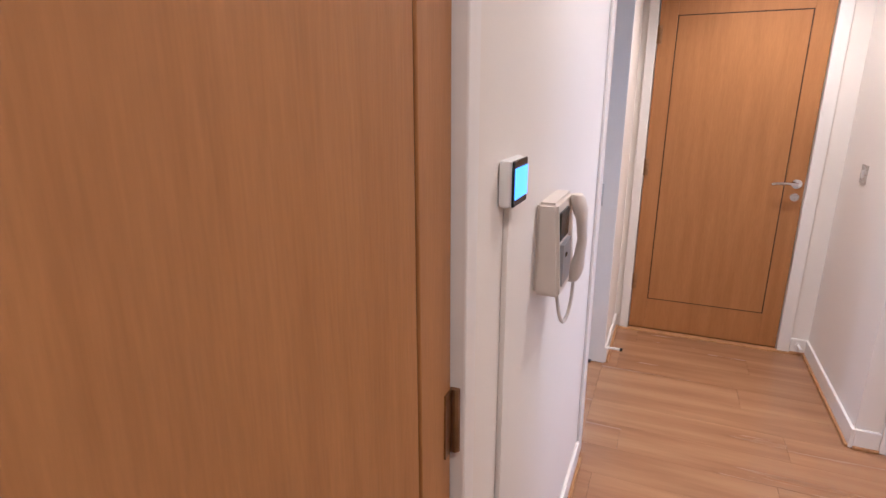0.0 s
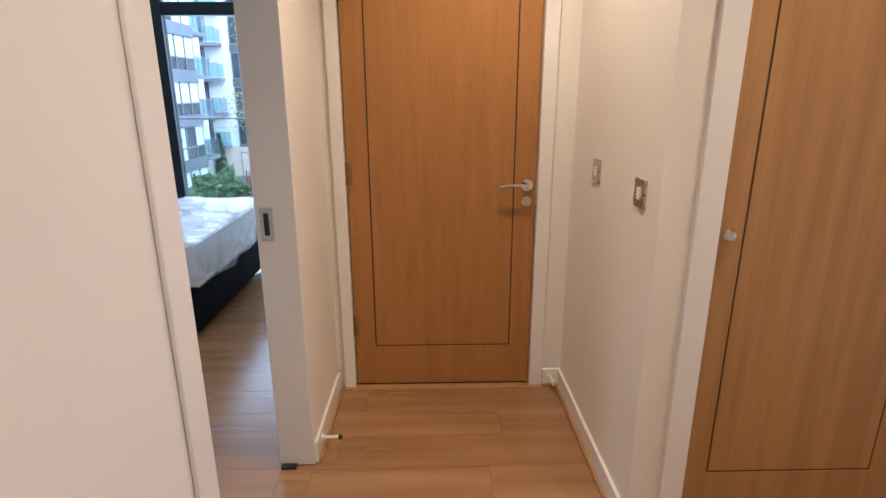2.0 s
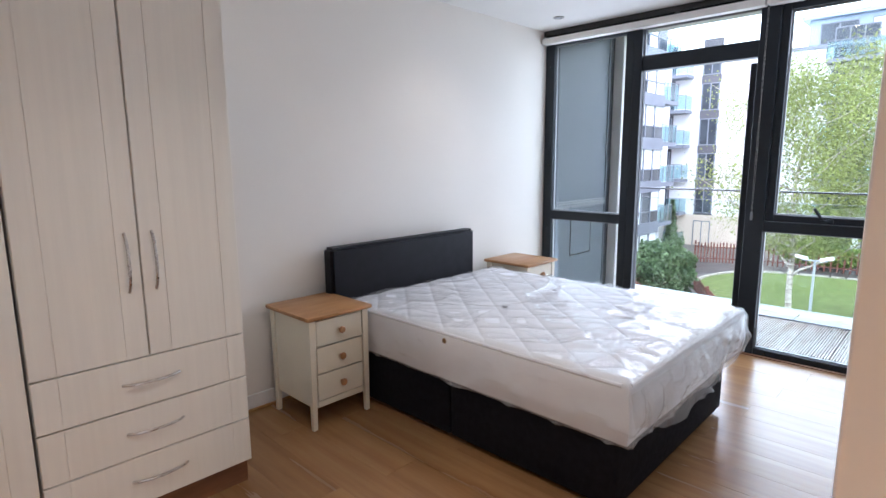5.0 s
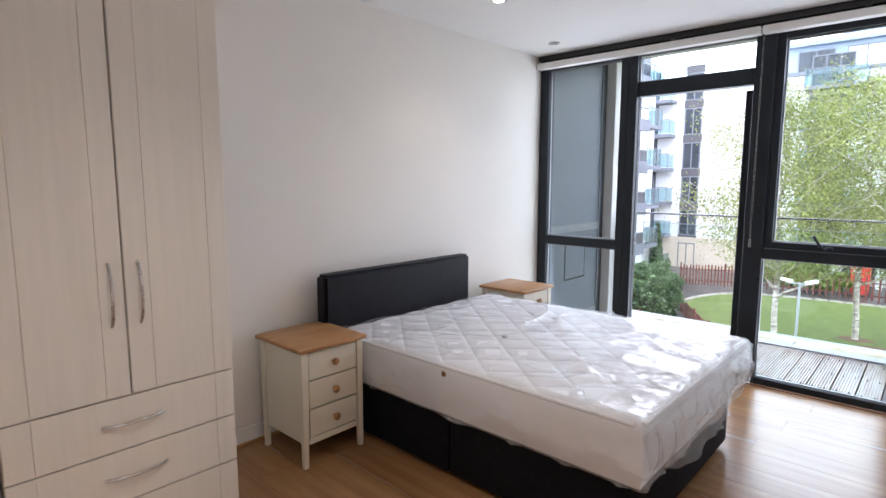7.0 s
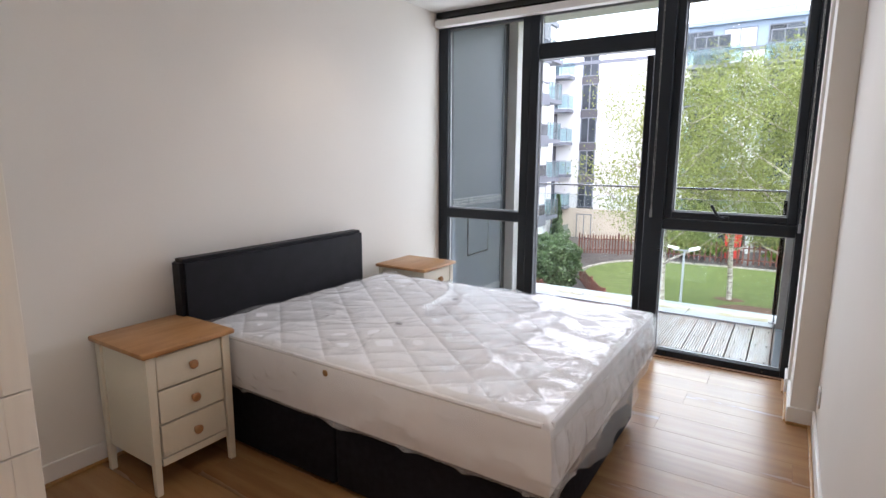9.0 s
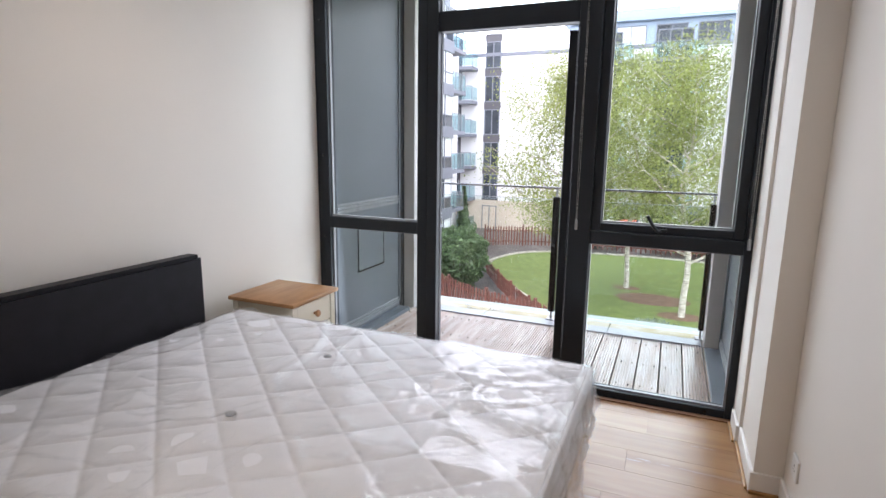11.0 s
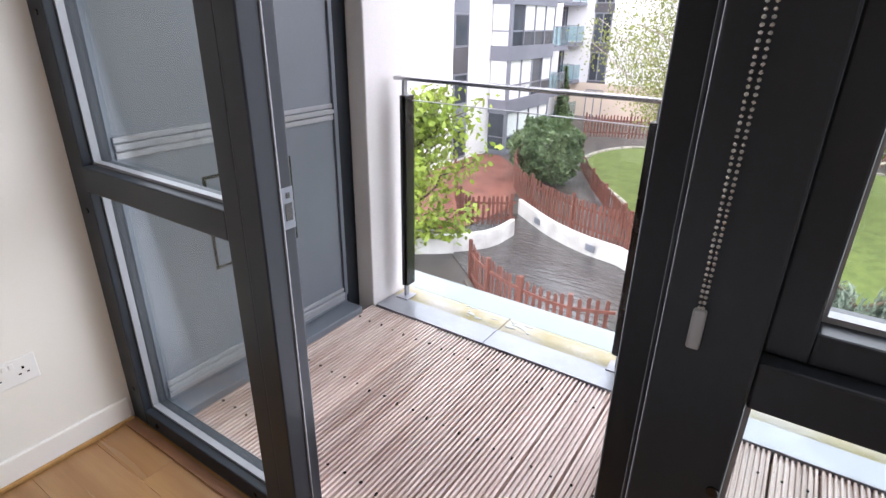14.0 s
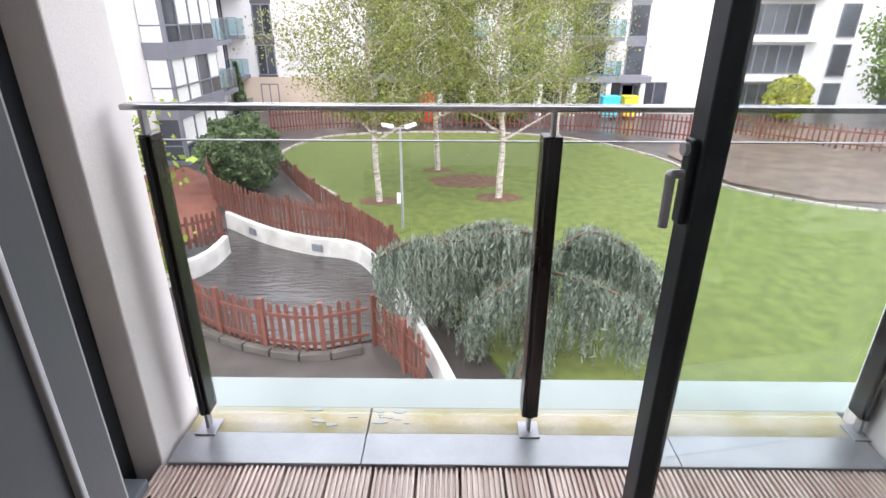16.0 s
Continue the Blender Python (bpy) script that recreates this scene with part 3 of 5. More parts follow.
def side_wall(x, s, name):
    """Grey panelled side of the balcony, s: the way its face looks along x."""
    def sp(d0, d1, y0, y1, z0, z1):
        return (min(x + s * d0, x + s * d1), y0, z0, max(x + s * d0, x + s * d1), y1, z1)
    w = thing(name, "blue-grey panelled balcony side wall with metal trims", "wall", kind="structure")
    part("panel", boxes(sp(-0.05, 0, 6.94, 7.90, -0.12, 2.66)), M_GREYP, w)
    for z in (0.075, 0.965):
        part("trim", boxes(sp(0, 0.014, 6.95, 7.875, z, z + 0.02), sp(0, 0.009, 6.95, 7.875, z + 0.024, z + 0.042), sp(0, 0.010, 6.95, 7.875, z - 0.026, z - 0.005), bevel=0.003), M_BEAD, w, "bright moulded trim")
    part("trim", boxes(sp(0, 0.012, 7.876, 7.898, 0.075, 2.6), bevel=0.003), M_GREYP, w)
    part("edge_post", boxes(sp(-0.06, 0.006, 7.902, 7.983, -0.12, 2.66), bevel=0.004), M_FRAME, w, "dark corner post")
    part("kick_ledge", boxes(sp(-0.02, 0.100, 6.945, 7.90, -0.12, 0.030), bevel=0.004), M_GREYP, w)
    e = 0.013
    part("hatch", boxes(sp(0, 0.004, 7.232, 7.608, 0.478, 0.808), bevel=0.002), M_GREYP, w)
    part("hatch_outline", boxes(sp(0, 0.0025, 7.22, 7.62, 0.466, 0.466 + e), sp(0, 0.0025, 7.22, 7.62, 0.812, 0.812 + e), sp(0, 0.0025, 7.62 - e, 7.62, 0.474, 0.812), sp(0, 0.0025, 7.22, 7.22 + e, 0.474, 0.812)), M_BLACKP, w, "dark joint of an access hatch")
    part("pier", boxes(sp(-0.25, 0.100, 7.985, 8.245, -0.5, 2.9), bevel=0.006), M_RENDER, w, "white rendered pier")
    return w


side_wall(-2.665, 1, "wall_balcony_west")
side_wall(-0.115, -1, "wall_balcony_east")
setting("balcony_flashing", boxes((-2.55, 7.985, -0.05, -1.9285, 8.125, 0.010), (-1.9265, 7.985, -0.05, -0.90, 8.125, 0.010), (-0.898, 7.985, -0.05, -0.23, 8.125, 0.010), bevel=0.003), M_FLASH, "grey metal edge flashing", "trim")
cop = thing("balcony_coping", "pale stone coping stained yellow-green with algae", "coping", kind="structure")
for a, b in ((-2.55, -1.930), (-1.925, -0.90), (-0.895, -0.23)):
    part("coping_stone", boxes((a, 8.127, -0.12, b, 8.262, 0.004), bevel=0.005), M_STONE, cop)
for i in range(16):
    fx, fy, fr_ = -1.95 + random.gauss(0, 0.13), 8.195 + random.uniform(-0.03, 0.055), random.uniform(0.005, 0.020)
    pts = [(fx + fr_ * 1.5 * random.uniform(0.5, 1.1) * math.cos(k * math.pi / 5), fy + 0.6 * fr_ * random.uniform(0.5, 1.1) * math.sin(k * math.pi / 5)) for k in range(10)]
    bm = bmesh.new()
    lo, hi = ([bm.verts.new((x, y, z)) for x, y in pts] for z in (0.0035, 0.0062))
    bm.faces.new(hi), bm.faces.new(lo[::-1])
    for k in range(10):
        bm.faces.new((lo[k], lo[(k + 1) % 10], hi[(k + 1) % 10], hi[k]))
    part("paint_flake", bm, M_SILL, cop, "peeling white paint flake")
part("outer_sill", boxes((-2.75, 8.264, -0.12, -0.02, 8.445, 0.0), bevel=0.006), M_SILL, cop, "pale clean outer sill")

bal = thing("balustrade", "glass balcony balustrade with steel posts and rail", "balustrade")
part("handrail", boxes((-2.525, 8.125, 1.096, -0.19, 8.175, 1.112), bevel=0.004), M_RAIL, bal, "flat stainless handrail")
for x, cw in ((-2.478, 0.018), (-1.37, 0.027), (-0.235, 0.018)):
    po = part("post", boxes((x - 0.006, 8.135, 0.012, x + 0.006, 8.165, 1.10), bevel=0.002), M_FLASH, bal)
    part("clamp", boxes((x - cw, 8.132, 0.075, x + cw, 8.198, 1.030), bevel=0.004), M_BLACKP, po, "black glazing clamp profile")
    part("clamp_rib", boxes((x - cw * 0.5, 8.122, 0.08, x + cw * 0.35, 8.133, 1.025), bevel=0.002), M_BLACKP, po)
    part("base_plate", boxes((x - 0.035, 8.105, 0.008, x + 0.035, 8.185, 0.016), bevel=0.002), M_FLASH, po)
for a, b in ((-2.458, -1.400), (-1.340, -0.256)):
    g = part("pane", boxes((a, 8.178, 0.045, b, 8.19, 1.005)), M_GLASS2, bal, "clear greenish glass panel")
    g.visible_shadow = False
    part("pane_edge", boxes((a, 8.177, 1.005, b, 8.191, 1.008)), M_BEAD, bal)

# grooved deck boards, ribs running outwards
deck = thing("balcony_deck", "wet ribbed hardwood balcony decking", "decking", kind="structure")
BW, RIBS = 0.1385, 8
pr = []
for i in range(RIBS):
    a = 0.001 + i * (BW - 0.002) / RIBS
    p = (BW - 0.002) / RIBS
    pr += [(a + p * 0.06, -0.012), (a + p * 0.18, -0.001), (a + p * 0.27, 0.0), (a + p * 0.60, 0.0), (a + p * 0.69, -0.001), (a + p * 0.78, -0.012)]
bm = bmesh.new()
va = [bm.verts.new((x, 0, z)) for x, z in pr] + [bm.verts.new((BW - 0.001, 0, -0.03)), bm.verts.new((0.001, 0, -0.03))]
vb = [bm.verts.new((v.co.x, 1.018, v.co.z)) for v in va]
for i in range(len(va)):
    j = (i + 1) % len(va)
    bm.faces.new((va[i], va[j], vb[j], vb[i]))
bm.faces.new(va[::-1]), bm.faces.new(vb)
board = mesh_of("deck_board", bm, M_DECK)
for i in range(18):
    ob = new("deck_board", board)
    ob.parent = deck
    ob.location = (-2.578 + i * BW, 6.965, 0.002 + random.uniform(-0.0015, 0.0015))
bm = bmesh.new()
for i in range(18):
    for y in (7.08, 7.45, 7.85):
        for o in (0.035, 0.105):
            rod(bm, (-2.578 + i * BW + o, y + random.uniform(-0.012, 0.012), 0.0), (-2.578 + i * BW + o, y, 0.0045), 0.0045, seg=8)
tagged(part("deck_screw", bm, M_BLACKP, deck), kind="stuff")

# ---- bedroom furniture ----
bed = thing("bed", "black divan bed base with padded faux-leather headboard", "bed", at=(-2.56, 5.10, 0))
def bpart(name, bm, material, parent=bed, label="", smooth=False):
    bm.transform(Matrix.Translation((2.56, -5.10, 0)))
    return part(name, bm, material, parent, label, smooth)


bpart("divan_half", boxes((-2.55, 4.47, 0.025, -1.69, 5.735, 0.325), bevel=0.015), M_BASE, smooth=True)
bpart("divan_half", boxes((-1.685, 4.47, 0.025, -0.80, 5.735, 0.325), bevel=0.015), M_BASE, smooth=True)
bm = boxes((-2.665, 4.405, 0.05, -2.57, 5.685, 0.892))
bmesh.ops.bevel(bm, geom=list(bm.edges), offset=0.018, segments=4, affect="EDGES")
bpart("headboard", bm, M_LEATH, label="padded black faux-leather headboard", smooth=True)
for x in (-2.45, -0.9):
    for y in (4.56, 5.65):
        bm = bmesh.new()
        rod(bm, (x, y, 0.0), (x, y, 0.03), 0.02, seg=12)
        bpart("castor", bm, M_BLACKP)


def soft_slab(x0, y0, z0, x1, y1, z1, nx, ny, r, top, folds=0.0):
    """A rounded slab with its top raised by top(u, v) and slightly sagging sides."""
    bm = bmesh.new()
    cols = []
    for i in range(nx + 1):
        col = []
        for j in range(ny + 1):
            x, y = x0 + (x1 - x0) * i / nx, y0 + (y1 - y0) * j / ny
            e = min(x - x0, x1 - x, y - y0, y1 - y)
            k = min(1, e / r)
            z = z1 - r * (1 - math.sqrt(max(0, 1 - (1 - k) ** 2)))
            col.append(bm.verts.new((x, y, z + top(x, y) * min(1, 0.25 + e / 0.05))))
        cols.append(col)
    for i in range(nx):
        for j in range(ny):
            bm.faces.new((cols[i][j], cols[i + 1][j], cols[i + 1][j + 1], cols[i][j + 1]))
    ring = [cols[i][0] for i in range(nx + 1)] + [cols[nx][j] for j in range(1, ny + 1)] + [cols[i][ny] for i in range(nx - 1, -1, -1)] + [cols[0][j] for j in range(ny - 1, 0, -1)]
    cx, cy = (x0 + x1) / 2, (y0 + y1) / 2
    prev = ring
    for s in range(1, 9):
        f = s / 8
        b = 0.010 * math.sin(math.pi * f)
        cur = []
        for v in ring:
            dx = 1 if abs(v.co.x - x1) < 1e-6 else -1 if abs(v.co.x - x0) < 1e-6 else 0
            dy = 1 if abs(v.co.y - y1) < 1e-6 else -1 if abs(v.co.y - y0) < 1e-6 else 0
            w = noise.noise(Vector((v.co.x * 5, v.co.y * 5, f * 2))) * 0.006
            w += folds * max(0, 1 - 2.8 * abs(noise.noise(Vector((v.co.x * 4 + f * 1.5, v.co.y * 4 - f, f * 1.6))))) ** 3
            cur.append(bm.verts.new((v.co.x + dx * (b + w), v.co.y + dy * (b + w), (z1 - r) + (z0 - z1 + r) * f)))
        for a in range(len(ring)):
            c = (a + 1) % len(ring)
            bm.faces.new((prev[a], prev[c], cur[c], cur[a]))
        prev = cur
    bm.faces.new(prev)
    return bm


def quilt(x, y):
    u, v = (x - -1.755) / 0.26, (y - 5.816) / 0.220
    a = abs(math.sin(math.pi * (u + v))), abs(math.sin(math.pi * (u - v)))
    return 0.019 * (min(a) ** 0.32) + 0.004 * noise.noise(Vector((x * 3, y * 3, 4)))


MX0, MY0, MZ0, MX1, MY1, MZ1 = -2.555, 4.448, 0.328, -0.756, 5.882, 0.562
mt = thing("mattress", "white quilted double mattress in clear creased plastic", "mattress", at=(-1.67, 5.1, MZ0))
def mpart(name, bm, material, label="", smooth=True):
    bm.transform(Matrix.Translation((1.67, -5.1, -MZ0)))
    return part(name, bm, material, mt, label, smooth)


mpart("mattress_body", soft_slab(MX0, MY0, MZ0, MX1, MY1, MZ1, 270, 214, 0.025, quilt), M_MATT)
bm = bmesh.new()
for y in (MY0 + 0.008, MY1 - 0.008):
    rod(bm, (MX0 + 0.03, y, MZ1 - 0.004), (MX1 - 0.03, y, MZ1 - 0.004), 0.010, seg=8)
rod(bm, (MX1 - 0.008, MY0 + 0.03, MZ1 - 0.004), (MX1 - 0.008, MY1 - 0.03, MZ1 - 0.004), 0.010, seg=8)
mpart("piping", bm, M_MATT, "taped mattress edge")
for x, y in ((-1.74, 5.50), (-1.74, 4.98)):
    mpart("tuft", lathe(bmesh.new(), [(0.016, 0), (0.018, 0.004), (0.010, 0.008), (0.002, 0.008)], pose(x, y, MZ1 + 0.018)), M_BEAD, "small grey woven tuft")


def crease(x, y):
    q = Vector((x * 2.2 + 0.6 * y, y * 2.6 - 0.8 * x, 1.7))
    r1 = 1 - abs(noise.noise(q)) * 2.6
    r2 = 1 - abs(noise.noise(q * 2.3 + Vector((5, 3, 1)))) * 2.6
    d = noise.noise(Vector((x * 1.3, y * 1.3, 9)))
    return 0.014 + 0.018 * max(0, r1) ** 4 + 0.009 * max(0, r2) ** 4 + 0.004 * d


cover = soft_slab(MX0 - 0.008, MY0 - 0.008, MZ0 - 0.004, MX1 + 0.012, MY1 + 0.008, MZ1 + 0.004, 150, 110, 0.03, crease, 0.026)
mpart("plastic_cover", cover, M_FILM, "clear creased polythene cover")
# loose gathered plastic at the foot end
bm = bmesh.new()
n = 90
rows_ = []
for s in range(9):
    f = s / 8
    row = []
    for i in range(n + 1):
        y = MY0 - 0.01 + (MY1 - MY0 + 0.03) * i / n
        fold = noise.noise(Vector((y * 13, f * 1.2, 2))) * 0.035 * (0.3 + f)
        drop = 0.30 * f * (0.55 + 0.22 * noise.noise(Vector((y * 3.5, 0, 7))))
        row.append(bm.verts.new((MX1 + 0.014 + fold * 0.6 + 0.045 * f * (1 + math.sin(y * 4.1)), y, MZ1 - 0.02 - drop)))
    rows_.append(row)
for a, b in zip(rows_, rows_[1:]):
    for i in range(n):
        bm.faces.new((a[i], a[i + 1], b[i + 1], b[i]))
mpart("plastic_flap", bm, M_FILM, "loose gathered plastic hanging at the foot")
for x in (-1.69,):
    bm = lathe(bmesh.new(), [(0.012, 0), (0.014, 0.002), (0.008, 0.004), (0.003, 0.003)], pose(x, MY0 - 0.012, 0.53, 90))
    mpart("side_vent", bm, M_BRASS, "small metal air vent")


def bedside(at):
    n = thing("bedside_table", "cream painted bedside table with oiled pine top", "bedside table", group="bedside tables", at=at)
    W, D, H = 0.39, 0.40, 0.595       # along y, along x, body height
    part("tabletop", boxes((-0.215, -0.205, H, 0.215, 0.205, H + 0.022), bevel=0.006), M_PINE, n, "pine top with rounded edges", smooth=True)
    for sx in (-1, 1):
        for sy in (-1, 1):
            x, y = sx * 0.178, sy * 0.168
            bm = boxes((x - 0.02, y - 0.02, 0.0, x + 0.02, y + 0.02, H), bevel=0.003)
            for v in bm.verts:
                if v.co.z < 0.05:
                    v.co.x = x + (v.co.x - x) * 0.62 + sx * 0.004
                    v.co.y = y + (v.co.y - y) * 0.62 + sy * 0.004
            part("leg", bm, M_CREAM, n)
    for sy in (-1, 1):
        part("side_panel", boxes((-0.158, sy * 0.168 - 0.009, 0.125, 0.158, sy * 0.168 + 0.009, H)), M_CREAM, n)
    part("back_panel", boxes((-0.188, -0.148, 0.125, -0.176, 0.148, H)), M_CREAM, n)
    part("bottom_rail", boxes((0.168, -0.148, 0.118, 0.19, 0.148, 0.150), bevel=0.002), M_CREAM, n)
    part("carcass", boxes((-0.17, -0.148, 0.128, 0.165, 0.148, H - 0.004)), M_CREAM, n)
    for i in range(3):
        z0 = 0.156 + i * 0.146
        dr = part("drawer_front", boxes((0.172, -0.145, z0, 0.193, 0.145, z0 + 0.138), bevel=0.003), M_CREAM, n)
        kn = lathe(bmesh.new(), [(0.008, 0), (0.009, 0.01), (0.018, 0.018), (0.02, 0.026), (0.014, 0.033), (0.003, 0.035)], pose(0.193, 0, z0 + 0.07, 0, 90))
        part("knob", kn, M_KNOB, dr, "turned pine knob", smooth=True)
    return n


ns = bedside((-2.452, 4.225, 0))
copy_thing(ns, pose(-2.452, 6.12, 0))


def bow_handle(parent, a, b, out):
    """A bowed satin bar between a and b, standing out along x."""
    a, b = Vector(a), Vector(b)
    pts = [a + (b - a) * f + Vector((out * math.sin(math.pi * f) ** 0.6 if 0 < f < 1 else 0, 0, 0)) for f in [i / 10 for i in range(11)]]
    return part("handle", tube(bmesh.new(), pts, 0.0055, 8), M_STEEL, parent, "bowed satin steel handle", smooth=True)


def wardrobe(y0, y1, drawers):
    w = thing("wardrobe", "tall ivory wood-effect wardrobe with doors and drawers" if drawers else "tall ivory wood-effect wardrobe with full doors", "wardrobe", group="fitted wardrobes", at=(XL + 0.01, (y0 + y1) / 2, 0))
    h, dp, hw = 2.26, 0.655, (y1 - y0) / 2
    part("body", boxes((0, -hw + 0.002, 0.11, dp, hw - 0.002, h), bevel=0.002), M_WARD, w)
    part("plinth", boxes((0.02, -hw + 0.004, 0.0, dp - 0.03, hw - 0.004, 0.11)), M_PLINTH, w, "brown wood-effect plinth")
    zb = 0.69 if drawers else 0.125
    mid = 0.0
    for s in (-1, 1):
        ya, yb = (-hw + 0.003, mid - 0.003) if s < 0 else (mid + 0.003, hw - 0.003)
        dw = yb - ya
        dm = bmesh.new()
        # boards of a tongue-and-groove look: three flats with fine grooves between
        cuts = [ya, ya + 0.075, yb - 0.075, yb]
        box(dm, dp, ya, zb, dp + 0.016, yb, h - 0.004, bevel=0.002)
        do = part("door", dm, M_WARD, w)
        for c0, c1 in zip(cuts, cuts[1:]):
            part("board", boxes((dp + 0.014, c0 + 0.0018, zb + 0.001, dp + 0.019, c1 - 0.0018, h - 0.005), bevel=0.0012), M_WARD, do)
        yh = mid + s * 0.045
        bow_handle(do, (dp + 0.017, yh, 0.935), (dp + 0.017, yh, 1.15), 0.03)
    if drawers:
        for i, (za, zc) in enumerate(((0.12, 0.309), (0.314, 0.497), (0.502, 0.685))):
            dm = bmesh.new()
            box(dm, dp, -hw + 0.003, za, dp + 0.016, hw - 0.003, zc, bevel=0.002)
            do = part("drawer_front", dm, M_WARD, w)
            for c0, c1 in ((-hw + 0.003, -hw + 0.078), (-hw + 0.078, hw - 0.078), (hw - 0.078, hw - 0.003)):
                part("board", boxes((dp + 0.014, c0 + 0.0018, za + 0.001, dp + 0.019, c1 - 0.0018, zc - 0.001), bevel=0.0012), M_WARD, do)
            zz = (za + zc) / 2 + 0.005
            bow_handle(do, (dp + 0.017, -0.10, zz), (dp + 0.017, 0.10, zz), 0.028)
    return w


wardrobe(2.874, 3.606, True)
wardrobe(2.14, 2.870, False)

# ---- small fittings ----
th = thing("thermostat", "white wall thermostat with lit blue screen", "thermostat")
part("case", boxes((XH, 1.176, 1.300, XH + 0.022, 1.264, 1.376), bevel=0.008), M_WHITEP, th, smooth=True)
part("bezel", boxes((XH + 0.021, 1.181, 1.302, XH + 0.0255, 1.260, 1.374), bevel=0.002), M_BLACKP, th, "glossy black bezel")
part("screen", boxes((XH + 0.0250, 1.184, 1.314, XH + 0.0268, 1.257, 1.362)), M_SCREEN, th, "lit pale blue display")
setting("cable_cover", boxes((XH, 1.212, 0.092, XH + 0.010, 1.230, 1.300), bevel=0.002), M_WALL, "painted-over cable trunking below the thermostat", "trunking")

ic = thing("intercom", "ivory wall intercom with handset and looped cord", "intercom", at=(XH, 1.448, 1.062))
bm = boxes((0, 0, 0, 0.056, 0.172, 0.20))
bmesh.ops.bevel(bm, geom=list(bm.edges), offset=0.007, segments=3, affect="EDGES")
for v in bm.verts:
    if v.co.x > 0.03 and v.co.z > 0.14:
        v.co.x -= 0.012
part("case", bm, M_PLASTIC, ic, smooth=True)
part("speaker_panel", boxes((0.038, 0.014, 0.118, 0.050, 0.100, 0.178), bevel=0.001), M_BLACKP, ic, "dark grille panel")
part("label_panel", boxes((0.046, 0.014, 0.022, 0.058, 0.100, 0.112), bevel=0.001), M_FLASH, ic, "grey label panel")
part("button", boxes((0.0515, 0.035, 0.082, 0.060, 0.050, 0.090), bevel=0.001), M_BLACKP, ic)
bm = bmesh.new()
prof = [(0.0, 0.016), (0.05, 0.021), (0.16, 0.022), (0.28, 0.016), (0.5, 0.0135), (0.72, 0.016), (0.84, 0.022), (0.95, 0.021), (1.0, 0.016)]
rings = []
for f, r in prof:
    cx = 0.058 + 0.018 * math.sin(math.pi * f)
    rings.append([bm.verts.new((cx + r * 0.8 * math.cos(2 * math.pi * k / 14), 0.138 + r * math.sin(2 * math.pi * k / 14), -0.002 + 0.200 * f)) for k in range(14)])
for ra, rb in zip(rings, rings[1:]):
    for k in range(14):
        bm.faces.new((ra[k], ra[(k + 1) % 14], rb[(k + 1) % 14], rb[k]))
bm.faces.new(rings[-1]), bm.faces.new(rings[0][::-1])
part("handset", bm, M_PLASTIC, ic, "curved ivory handset", smooth=True)
cc = bpy.data.curves.new("cord", "CURVE")
cc.dimensions, cc.bevel_depth, cc.bevel_resolution = "3D", 0.0042, 3
sp_ = cc.splines.new("NURBS")
cp = [(0.060, 0.150, 0.005), (0.060, 0.155, -0.04), (0.055, 0.154, -0.085), (0.048, 0.128, -0.112), (0.042, 0.100, -0.085), (0.036, 0.094, -0.04), (0.03, 0.094, 0.01)]
sp_.points.add(len(cp) - 1)
for q, c in zip(sp_.points, cp):
    q.co = (*c, 1)
sp_.use_endpoint_u, sp_.order_u = True, 4
cc.materials.append(M_PLASTIC)
co = new("cord", cc)
co.parent = ic
co["label"] = "ivory looped cord"


def switch(y, z, x, s, w=0.086, name="light_switch"):
    n = thing(name, "brushed steel light switch with one rocker", "light switch", group="hall switches", at=(x, y, z))
    part("plate", boxes((min(0, s * 0.006), -w / 2, -0.043, max(0, s * 0.006), w / 2, 0.043), bevel=0.0015), M_STEEL, n)
    part("rocker", boxes((min(s * 0.004, s * 0.010), -0.013, -0.018, max(s * 0.004, s * 0.010), 0.013, 0.018), bevel=0.001), M_WHITEP, n)
    return n


switch(3.52, 1.11, 1.21, -1)
switch(3.08, 1.105, 1.21, -1)


def socket(x, y, z, s, label, double=True):
    n = thing("wall_socket", label, "socket", group="wall sockets", at=(x, y, z))
    w = 0.073 if double else 0.043
    part("plate", boxes((min(0, s * 0.009), -w, -0.043, max(0, s * 0.009), w, 0.043), bevel=0.003), M_WHITEP, n)
    for o in ((-0.036, 0.036) if double else (0,)):
        bm = boxes((min(s * 0.0085, s * 0.0095), o - 0.003, 0.004, max(s * 0.0085, s * 0.0095), o + 0.003, 0.013), (min(s * 0.0085, s * 0.0095), o - 0.014, -0.012, max(s * 0.0085, s * 0.0095), o - 0.007, -0.008), (min(s * 0.0085, s * 0.0095), o + 0.007, -0.012, max(s * 0.0085, s * 0.0095), o + 0.014, -0.008))
        part("pin_hole", bm, M_BLACKP, n)
        if double:
            part("switch", boxes((min(s * 0.008, s * 0.013), o * 0.25 - 0.006, 0.018, max(s * 0.008, s * 0.013), o * 0.25 + 0.006, 0.034), bevel=0.001), M_WHITEP, n)
    return n


socket(XL, 6.55, 0.36, 1, "white plastic double wall socket beside the bedside table")
socket(XR, 6.03, 0.235, -1, "white plastic single wall socket above the skirting", False)


